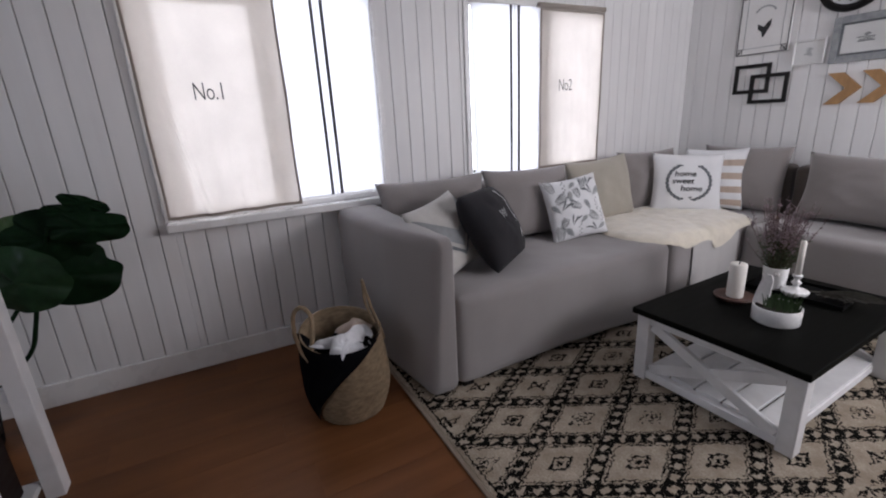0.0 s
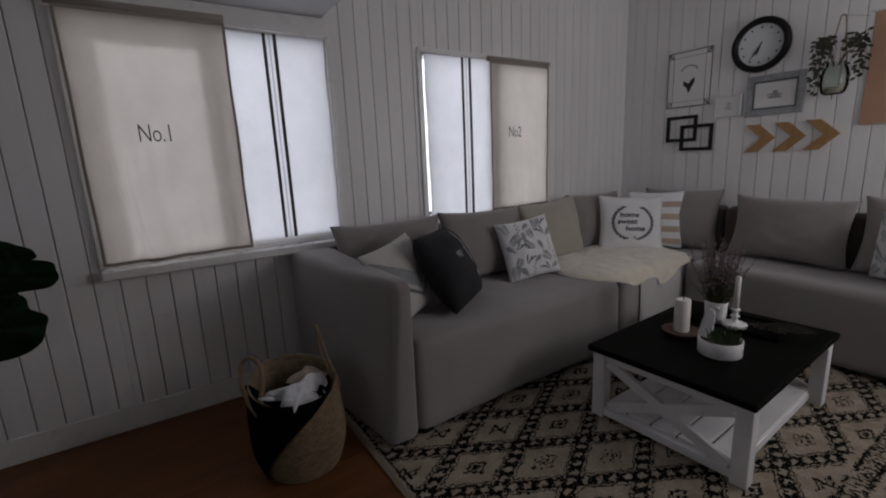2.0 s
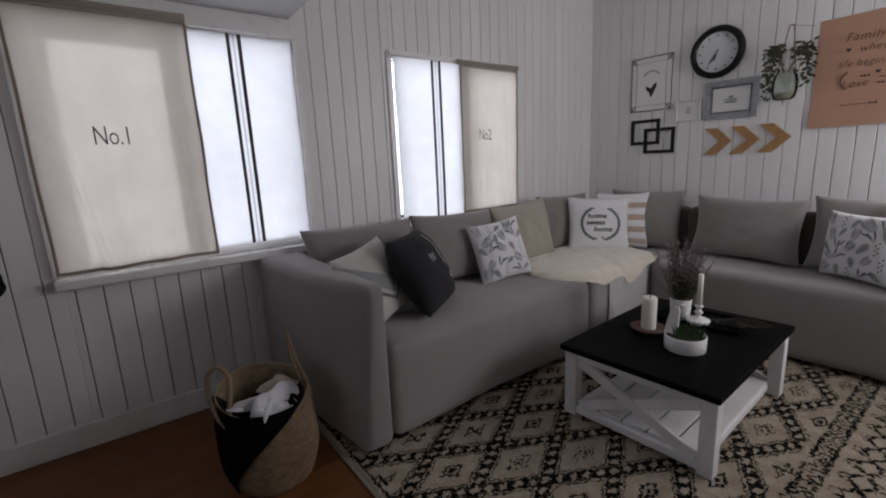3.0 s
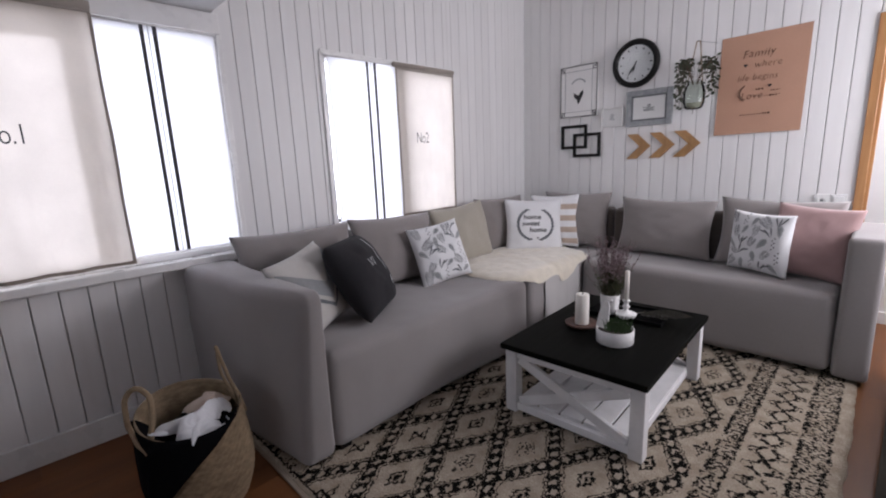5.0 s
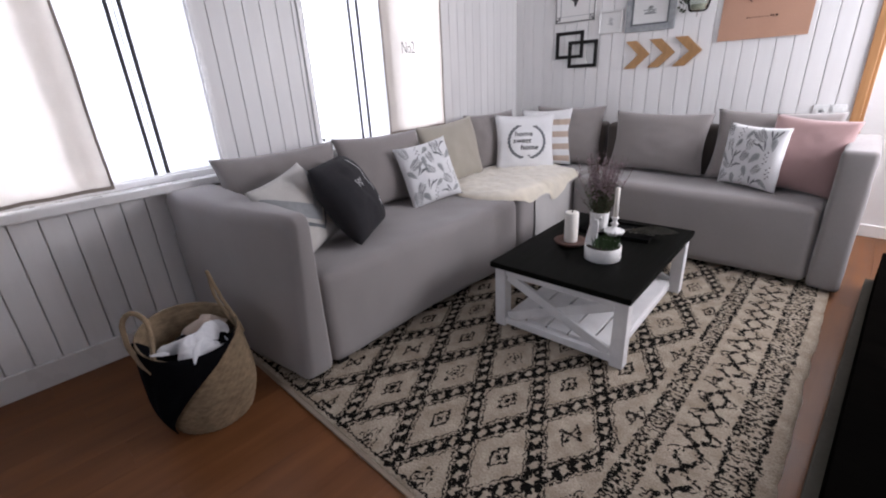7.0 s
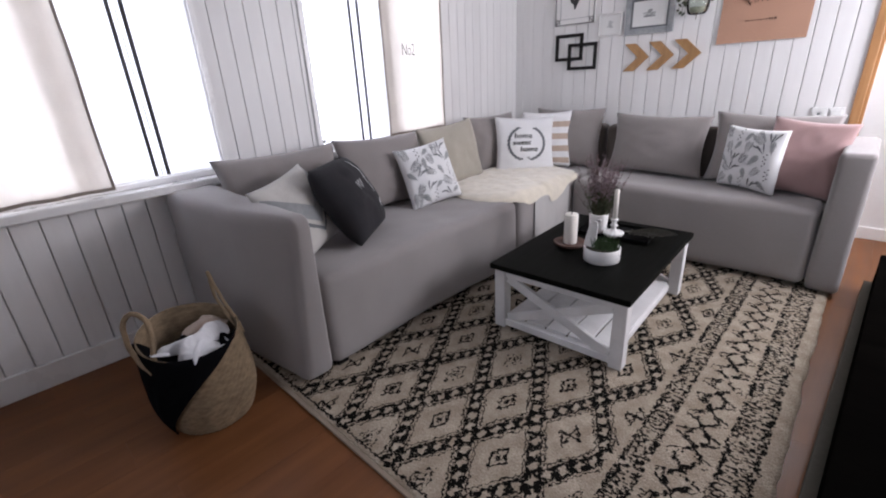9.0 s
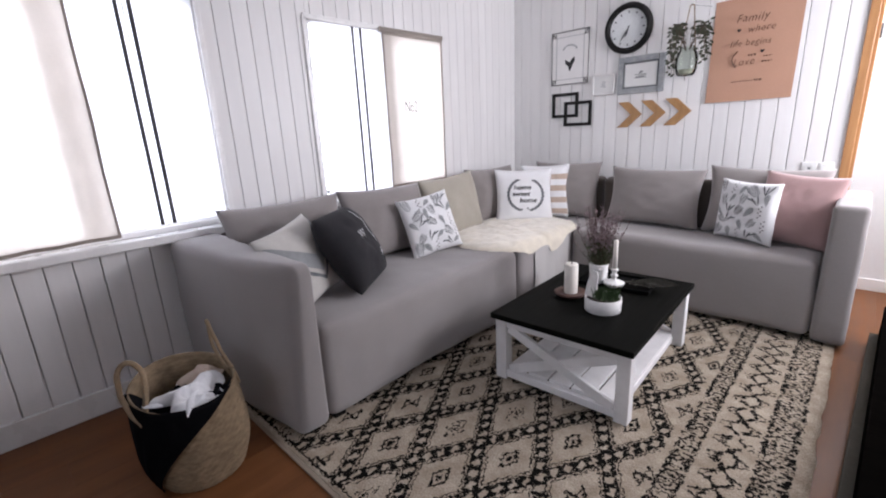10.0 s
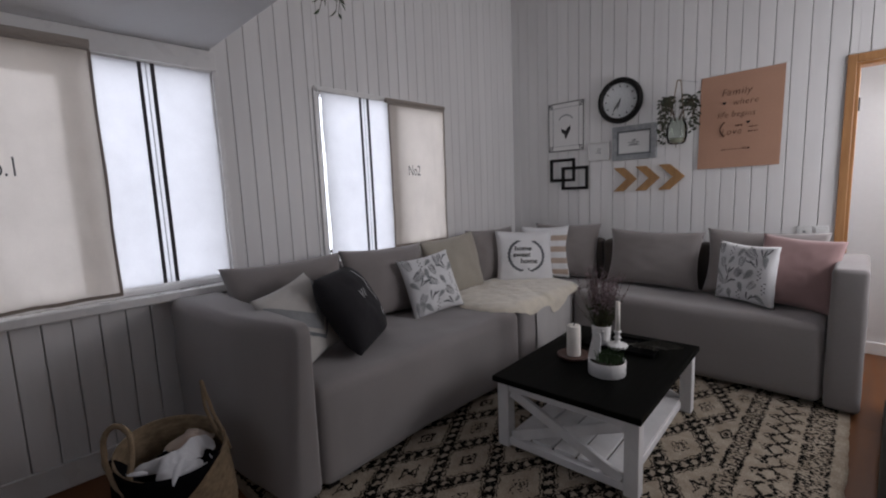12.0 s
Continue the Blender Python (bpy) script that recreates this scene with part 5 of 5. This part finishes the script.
bm = lathe([(0, 0.024), (0.143, 0.024), (0.143, 0.0265), (0, 0.0265)], 48)
bmesh.ops.transform(bm, matrix=TURN, verts=bm.verts)
gl = part("glass", bm, GLASS, clock, "clear clock glass")
gl.visible_shadow = False


def picture(label, x0, x1, z0, z1, w, mat_frame, mat_line, art):
    p = thing("picture_frame", label, "picture frame", on_wall((x0 + x1) / 2, (z0 + z1) / 2, 0.003))
    hx, hz = (x1 - x0) / 2, (z1 - z0) / 2
    part("frame", frame_bars(bmesh.new(), -hx, hx, -hz, hz, w, 0, -0.022, 0.004), mat_frame, p)
    if mat_line:
        part("inner_edge", frame_bars(bmesh.new(), -hx + w, hx - w, -hz + w, hz - w, 0.012, -0.002, -0.016, 0.001), mat_line, p, "dark slate inner edge")
    pr = part("print", boxed((-hx + w, -0.010, -hz + w), (hx - w, -0.004, hz - w), 0), PAPER, p)
    bm = bmesh.new()
    r = random.Random(art)
    for k in range(7):
        a, b = r.uniform(-0.05, 0.0), r.uniform(0.01, 0.05)
        z = -0.024 + 0.008 * k
        box(bm, (a * hx / 0.18, -0.0118, z), (b * hx / 0.18, -0.0098, z + r.uniform(0.003, 0.006)), 0)
    part("motif", bm, SLATEP if art == 1 else GREYFR, pr, "small grey printed motif")
    return p


picture("washed grey wooden frame with a small print", -1.580, -1.222, 1.510, 1.790, 0.042, GREYFR, SLATEP, 1)
picture("small pale washed frame with a faint print", -1.800, -1.607, 1.520, 1.684, 0.014, PALEFR, None, 2)

rects = thing("wall_decor", "two interlocked black rectangular wooden frames", "wall decor", on_wall(-1.990, 1.420, 0.003))
part("rectangle", frame_bars(bmesh.new(), -0.192, 0.062, -0.066, 0.145, 0.026, 0, -0.016), BLACKP, rects)
part("rectangle", frame_bars(bmesh.new(), -0.068, 0.192, -0.142, 0.068, 0.026, -0.004, -0.022), BLACKP, rects)

for k in range(3):
    ch = thing("wooden_arrow", "varnished pine chevron arrow on the wall", "wall decor", on_wall(-1.566 + 0.182 * k, 1.348 + 0.002 * k, 0.002), "chevron arrows")
    for s in (1, -1):
        bm = bmesh.new()
        poly(bm, [(0, s * 0.100), (0.085, s * 0.100), (0.192, 0.0), (0.107, 0.0)], 0, -0.016)
        part("arm", bm, CHEV, ch)

poster = thing("kraft_poster", "unframed kraft paper poster with black handwriting", "poster", on_wall(-0.672, 1.728, 0.002))
bm = bmesh.new()
for j in range(15):
    for i in range(11):
        u, v = i / 10, j / 14
        bm.verts.new((-0.25 + 0.5 * u + 0.006 * (v - 0.5), -0.002 - 0.006 * abs(noise.noise(Vector((u * 3, v * 3, 2)))) - 0.012 * (1 - v) ** 5, -0.332 + 0.664 * v + 0.006 * u))
bm.verts.ensure_lookup_table()
for j in range(14):
    for i in range(10):
        q = j * 11 + i
        bm.faces.new([bm.verts[k] for k in (q, q + 1, q + 12, q + 11)])
sheet = part("sheet", bm, KRAFT, poster, smooth=True)
r = random.Random(21)
for body, size, x, z in (("Family", 0.066, -0.018, 0.200), ("where", 0.056, 0.038, 0.128), ("life begins", 0.052, -0.016, 0.046), ("Love", 0.060, -0.040, -0.075)):
    bm = text_mesh(body, size, 1.1, 0.012)
    for w in bm.verts:
        sway = 0.006 * noise.noise(Vector((w.co.x * 30, size * 90, 2)))
        w.co = Vector((w.co.x + 0.22 * w.co.y + x, -0.0108, w.co.y * 1.1 + z + sway))
    part("lettering", bm, BRUSH, sheet, "faded black hand-lettered word")
arc = [Vector((-0.085 - 0.028 * math.sin(k / 9 * math.pi), -0.0108, -0.002 - 0.105 * k / 9)) for k in range(10)]
bm = bmesh.new()
for a, b in zip(arc, arc[1:]):
    rod(bm, a, b, 0.0032, 0.0032, 6)
part("flourish", bm, BRUSH, sheet, "curved brush stroke")
for a, b, z, h in ((-0.02, 0.03, -0.035, 0.016), (0.065, 0.115, -0.050, 0.008), (0.06, 0.12, -0.082, 0.010), (-0.10, 0.02, -0.200, 0.008), (0.03, 0.075, -0.198, 0.018)):
    x = a
    while x < b - 0.006:
        ln = min(r.uniform(0.006, 0.014), b - x)
        part("writing_bar", boxed((x, -0.0112, z - h * 0.35 + r.uniform(-0.002, 0.002)), (x + ln, -0.0096, z + h * 0.35), 0), BRUSH, sheet)
        x += ln + r.uniform(0.004, 0.008)
for hx, hz in ((-0.091, 0.130), (0.057, -0.018)):
    bm = bmesh.new()
    poly(bm, [(0, -0.012), (0.012, 0.002), (0.008, 0.010), (0, 0.005), (-0.008, 0.010), (-0.012, 0.002)], -0.0095, -0.0115)
    bmesh.ops.transform(bm, matrix=pose(hx, 0, hz), verts=bm.verts)
    part("heart", bm, INK, sheet, "small black heart")
for x, z in ((-0.245, 0.335), (0.258, 0.338)):
    bm = rod(bmesh.new(), (x, 0.0, z), (x, -0.014, z), 0.004)
    part("pin", bm, SWITCH, poster)

jar = thing("hanging_jar", "glass jar with trailing greenery hung on rope", "hanging plant", on_wall(-1.058, 1.60, 0.075))
bm = lathe([(0, 0.0), (0.045, 0.0), (0.058, 0.012), (0.068, 0.05), (0.069, 0.11), (0.062, 0.15), (0.048, 0.172), (0.048, 0.195), (0.051, 0.195), (0.051, 0.172), (0.0655, 0.15), (0.0725, 0.11), (0.0715, 0.05), (0.061, 0.010), (0.046, -0.003), (0, -0.003)], 36)
g = part("jar", bm, JARGLASS, jar, "clear glass jar", True)
g.visible_shadow = False
part("water", lathe([(0, 0.004), (0.045, 0.004), (0.057, 0.014), (0.062, 0.04), (0, 0.042)], 28), MOSS, jar, "pale moss in the jar", True)
bm = bmesh.new()
for k in range(2):
    s = -1 if k else 1
    rod(bm, (s * 0.05, 0, 0.185), (s * 0.012, 0.02, 0.47), 0.0035, 0.0035, 6)
rod(bm, (-0.012, 0.02, 0.47), (0.012, 0.02, 0.47), 0.0035, 0.0035, 6)
part("rope", bm, ROPE, jar, "jute hanging rope")
part("tassel", rod(bmesh.new(), (0.0, -0.01, -0.002), (0.0, -0.01, -0.035), 0.003, 0.0015, 6), STEM, jar)
bm = rod(bmesh.new(), (-0.012, 0.02, 0.474), (0.12, 0.05, 0.440), 0.0016, 0.0016, 6)
rod(bm, (0.0, 0.075, 0.475), (0.0, 0.012, 0.475), 0.004, 0.004, 8)
part("hook", bm, GREYFR, jar, "thin wire hook")
bm, st = bmesh.new(), bmesh.new()
rr_ = random.Random(9)
for k in range(24):
    front = k > 19
    a = -math.pi / 2 + rr_.gauss(0, 0.55) if front else (0.0 if k % 2 else math.pi) + rr_.gauss(0, 0.45)
    crown = 13 < k < 20
    reach = rr_.uniform(0.03, 0.09) if crown else rr_.uniform(0.095, 0.135)
    top = 0.36 if crown else 0.30 + 0.06 * rr_.random()
    low = 0.24 + 0.08 * rr_.random() if crown else rr_.uniform(0.08, 0.2) if front else rr_.uniform(0.02, 0.16)
    last = Vector((0.015 * math.cos(a), 0.015 * math.sin(a), 0.17))
    n_ = 6 if crown else 12
    for j in range(1, n_ + 1):
        q = j / n_
        out = reach * math.sin(min(1.0, q * 1.9) * math.pi / 2)
        z = 0.17 + (top - 0.17) * math.sin(min(1.0, q * 2.2) * math.pi / 2) if q < 0.45 else top + (low - top) * ((q - 0.45) / 0.55)
        c = Vector((out * math.cos(a) + 0.006 * math.sin(j * 1.7 + k), max(-0.09, min(0.055, 0.6 * out * math.sin(a))), z))
        rod(st, last, c, 0.0012, 0.0011, 5)
        if j > 2:
            an = (0.0 if j % 2 else math.pi) + rr_.uniform(-0.9, 0.9)
            tip = c + Vector((0.027 * math.cos(an), 0.5 * 0.027 * math.sin(an), rr_.uniform(-0.024, 0.008)))
            if tip.y < 0.068:
                blade(bm, c, tip, 0.0085, 0.003, 3)
        last = c
part("foliage", bm, VARIEG, jar, "small round green leaves")
part("stems", st, STEM, jar)

for k, nm in enumerate(("power_socket", "light_switch")):
    s = thing(nm, "square white plastic wall socket" if k == 0 else "square white plastic rocker switch", "socket" if k == 0 else "switch", on_wall(-0.270 + 0.083 * k, 0.942, 0.0))
    pl = part("plate", boxed((-0.040, -0.011, -0.040), (0.040, 0, 0.040), 0.004), SWITCH, s)
    if k == 0:
        bm = lathe([(0.022, 0.0005), (0.022, 0.004), (0.019, 0.004), (0.018, 0.0005)], 24)
        bmesh.ops.transform(bm, matrix=pose(0, -0.011, 0) @ TURN, verts=bm.verts)
        part("collar", bm, SWITCH, pl)
        # Raised grey patch paints the shade of the socket's hollow.
        part("well_shade", boxed((-0.008, -0.0125, -0.008), (0.008, -0.0105, 0.008), 0), GREYP, pl, "grey patch for the shade in the socket")
    else:
        part("rocker", boxed((-0.028, -0.016, -0.028), (0.028, -0.011, 0.028), 0.003), SWITCH, pl)

# ---- dark console by the camera ----
console = thing("media_console", "long low black media bench on a grey plinth", "console", pose(-0.1275, 0.0, 0.0, 0, 0, -2.35))
part("plinth", boxed((0.150, 0.9, 0.0), (0.60, 3.30, 0.075), 0.003), PLINTH, console, "grey plinth")
part("body", boxed((0.186, 0.9, 0.077), (0.62, 3.30, 0.215), 0.004), DARKC, console)
part("top", boxed((0.184, 0.89, 0.215), (0.625, 3.31, 0.24), 0.004), DARKC, console)

# ---- white side table and large-leaved plant ----
side = thing("side_table", "white painted wooden side table beside a plant", "side table", pose(-1.885, -0.950, 0))
for x in (0.0, 0.42):
    for y in (-0.62, 0.20):
        part("leg", boxed((x - 0.034, y - 0.030, 0.0), (x + 0.034, y + 0.030, 0.93), 0.004), CHALK, side)
part("tabletop", boxed((-0.05, -0.68, 0.93), (0.47, 0.25, 0.955), 0.004), CHALK, side)
part("shelf", boxed((0.0, -0.59, 0.05), (0.42, 0.165, 0.075), 0.003), CHALK, side)
part("rail", boxed((-0.02, -0.59, 0.42), (0.02, 0.17, 0.47), 0.003), CHALK, side)

crate = thing("storage_box", "dark brown lidded storage box on the table shelf", "storage box", pose(-1.885, -0.950, 0.0755))
part("body", boxed((0.045, -0.52, 0.0), (0.385, 0.13, 0.255), 0.008), CRATE, crate)
part("lid", boxed((0.038, -0.527, 0.2555), (0.392, 0.137, 0.300), 0.006), CRATE, crate)

plant = thing("houseplant", "houseplant with large dark green leaves in a dark pot", "houseplant", pose(-2.35, -1.16, 0.0))
part("pot", lathe([(0, 0), (0.11, 0), (0.115, 0.01), (0.14, 0.22), (0.135, 0.225), (0.125, 0.20), (0, 0.195)], 32), TRAYB, plant, smooth=True)


def lobed_leaf(length, width, notches, camber, seed, blunt=2.0):
    """A broad leathery leaf in x and y, its stalk end at the origin: deep notches at the given angles, domed, with a wavy margin."""
    bm = bmesh.new()
    na, nr = 72, 9
    hub = bm.verts.new((length * 0.5, 0, camber))
    prev = None
    for j in range(1, nr + 1):
        q = j / nr
        ringv = []
        for i in range(na):
            a = i / na * math.tau
            r = (abs(math.cos(a)) ** blunt + abs(math.sin(a)) ** blunt) ** (-1 / blunt) + 0.04 * noise.noise(Vector((math.cos(a) * 2, math.sin(a) * 2, seed)))
            for at, deep, wide in notches:
                d = (a - at + math.pi) % math.tau - math.pi
                r -= deep * math.exp(-((d / wide) ** 2))
            x, y = length * (0.5 + 0.5 * q * r * math.cos(a)), width * 0.5 * q * r * math.sin(a)
            z = camber * (1 - q * q) + 0.010 * q * q * math.sin(7 * a + seed) - 0.004 * math.exp(-((y / 0.006) ** 2)) + 0.0022 * math.cos(abs(y) * 130 + x * 75)
            ringv.append(bm.verts.new((x, y, z)))
        for i in range(na):
            k = (i + 1) % na
            bm.faces.new((prev[i], prev[k], ringv[k], ringv[i]) if prev else (hub, ringv[i], ringv[k]))
        prev = ringv
    return bm


UPRIGHT = Matrix(((0, 0, 1, 0), (1, 0, 0, 0), (0, 1, 0, 0), (0, 0, 0, 1)))     # leaf's x along the wall, its y up, facing the room
for x, y, z, turn, tip_, length, width, notches, camber, blunt, mat, note in (
        (-2.20, -0.630, 0.958, -5, 10, 0.275, 0.125, (), 0.02, 3.2, BIGLEAF, ""),
        (-2.205, -0.415, 1.003, 154, 6, 0.175, 0.056, (), 0.008, 2.2, BIGLEAF, "narrow upper lobe"),
        (-2.21, -0.470, 0.985, 162, 6, 0.170, 0.060, (), 0.008, 2.0, BIGLEAF, "narrow upper lobe"),
        (-2.24, -0.790, 0.935, -10, -5, 0.30, 0.24, ((2.6, 0.2, 0.2),), 0.03, 2.2, BIGLEAF, ""),
        (-2.25, -0.870, 0.815, -15, -6, 0.44, 0.29, ((0.62, 0.16, 0.22), (2.6, 0.15, 0.2)), 0.04, 2.6, BIGLEAF, ""),
        (-2.10, -0.860, 0.860, -22, 10, 0.32, 0.25, ((2.9, 0.25, 0.2),), 0.035, 2.0, SHEENLEAF, "dark green leaf with its sheen in the colour"),
        (-2.24, -0.640, 0.975, 190, -25, 0.24, 0.115, ((2.0, 0.2, 0.2),), 0.02, 2.0, PALELEAF, "lighter green leaf"),
        (-2.22, -0.960, 0.900, 150, 20, 0.30, 0.24, ((0.9, 0.3, 0.15),), 0.03, 2.0, BIGLEAF, ""),
        (-2.30, -1.100, 0.980, 80, -15, 0.30, 0.22, ((5.2, 0.3, 0.15),), 0.03, 2.0, BIGLEAF, "")):
    joint = Vector((x + 2.35, y + 1.16, z))
    bm = lobed_leaf(length, width, notches, camber, y * 10, blunt)
    bmesh.ops.transform(bm, matrix=Matrix.Translation(joint) @ UPRIGHT @ pose(0, 0, 0, 0, 0, turn) @ pose(0, 0, 0, 0, -tip_, 0), verts=bm.verts)
    part("leaf", bm, mat, plant, note, True)
    if length > 0.2:
        part("stem", rope_loop([(0.02, 0.02, 0.19), (0.03, joint.y * 0.45, 0.50), (joint.x * 0.6, joint.y * 0.85, 0.78), joint], 0.006, 5), BIGLEAF, plant, "", True)

part("stem", rope_loop([(0.05, 0.06, 0.19), (0.16, 0.22, 0.33), (0.23, 0.379, 0.481), (0.235, 0.43, 0.60), (0.22, 0.46, 0.74)], 0.008, 5), BIGLEAF, plant, "dark leaf stalk", True)

# ---- hanging planter near the ceiling ----
hang = thing("hanging_planter", "white hanging planter with trailing green leaves", "hanging plant", pose(-1.69, 1.25, 2.19))
part("pot", lathe([(0, 0.0), (0.05, 0.0), (0.06, 0.01), (0.085, 0.13), (0.08, 0.13), (0.07, 0.11), (0, 0.11)], 32), CERAM, hang, smooth=True)
bm = bmesh.new()
for k in range(3):
    a = k * 2.1 + 0.4
    rod(bm, (0.08 * math.cos(a), 0.08 * math.sin(a), 0.125), (0, 0, TOP - 2.19 - 0.02), 0.002, 0.002, 5)
rod(bm, (0, 0, TOP - 2.19 - 0.03), (0, 0, TOP - 2.19), 0.006)
part("cord", bm, ROPE, hang)
bm, st = bmesh.new(), bmesh.new()
for k in range(16):
    a = 3.6 + rr_.uniform(-0.6, 0.6) if k < 9 else rr_.uniform(0, math.tau)
    drop = rr_.uniform(-0.03, 0.05) if k >= 9 else rr_.uniform(-0.14, 0.02)
    p0, p1 = Vector((0, 0, 0.11)), Vector((0.09 * math.cos(a), 0.09 * math.sin(a), 0.20))
    p2 = Vector((0.16 * math.cos(a), 0.16 * math.sin(a), drop + 0.06))
    last = p0
    for j in range(1, 9):
        s = j / 8
        c = p0 * (1 - s) ** 2 + p1 * 2 * s * (1 - s) + p2 * s * s
        rod(st, last, c, 0.0014, 0.0012, 5)
        an = rr_.uniform(0, math.tau)
        blade(bm, c, c + Vector((0.035 * math.cos(an), 0.035 * math.sin(an), -0.03)), 0.010, 0.004, 3)
        last = c
part("foliage", bm, LEAF, hang)
part("stems", st, STEM, hang)

# ---- wall boards and floor planks ----


def boards(parent, u0, u1, start, pitch, gap, z0, z1, holes, along):
    """Upright boards of one pitch between u0 and u1, with the wall's openings left free."""
    k = math.floor((u0 - start) / pitch)
    shared = {}
    while start + k * pitch < u1:
        a, b = max(u0, start + k * pitch + gap / 2), min(u1, start + (k + 1) * pitch - gap / 2)
        k += 1
        if b - a < 0.008:
            continue
        for c, d, e, f in pierced(a, b, z0, z1, [h for h in holes if h[0] < b and h[1] > a]):
            c, d = max(c, a), min(d, b)
            if d - c < 0.004:
                continue
            size = (round(d - c, 4), round(f - e, 4))
            if size not in shared:
                w, h = size
                bm = box(bmesh.new(), (0, 0, 0), (BT - 0.001, w, h) if along == "y" else (w, BT - 0.001, h))
                es = [x for x in bm.edges if abs(x.verts[0].co.z - x.verts[1].co.z) > h * 0.5]
                bmesh.ops.bevel(bm, geom=es, offset=min(0.0025, gap * 0.45), segments=1, affect="EDGES")
                shared[size] = mesh_of("board", bm, BOARD)
            ob = new("board", shared[size])
            ob.location = (XW - BT + 0.001, c, e) if along == "y" else (c, YG, e)
            ob.parent = parent


# Narrower gaps near the corner put its bright, washed-out grooves into the shape.
for u0, u1, pitch, gap in ((YS, 0.935, 0.1042, 0.005), (0.935, 2.384, 0.0965, 0.0038), (2.384, YG, 0.0965, 0.0024)):
    boards(wall_west, u0, u1, 0.935, pitch, gap, 0.0, TOP, [WIN1, WIN2], "y")
for u0, u1, start, pitch, gap in ((XW, -2.002, -1.055, 0.1052, 0.0024), (-2.002, -1.055, -1.055, 0.1052, 0.0045), (-1.055, XE, -0.207, 0.0942, 0.005)):
    boards(wall_north, u0, u1, start, pitch, gap, 0.0, TOP, [(DOOR[0], DOOR[1], -0.02, DOOR[2])], "x")

PW, PL, Y0, Y1 = 0.19, 1.28, YS - 0.10, 4.44
plank_meshes = {}
for i in range(int((1.28 - XW) / PW) + 1):
    start = Y0 - (i * 0.47 % 1.0) * PL
    for j in range(8):
        a, b = max(Y0, start + j * PL), min(Y1, start + (j + 1) * PL - 0.0004)
        if b - a < 0.03:
            continue
        key = round(b - a, 3)
        if key not in plank_meshes:
            plank_meshes[key] = mesh_of("plank", boxed((0, 0, -0.012), (PW - 0.0004, key, 0.0), 0.0004), FLOOR)
        ob = new("plank", plank_meshes[key])
        ob.location = (XW - 0.05 + i * PW, a, 0.0)
        ob.parent = floor
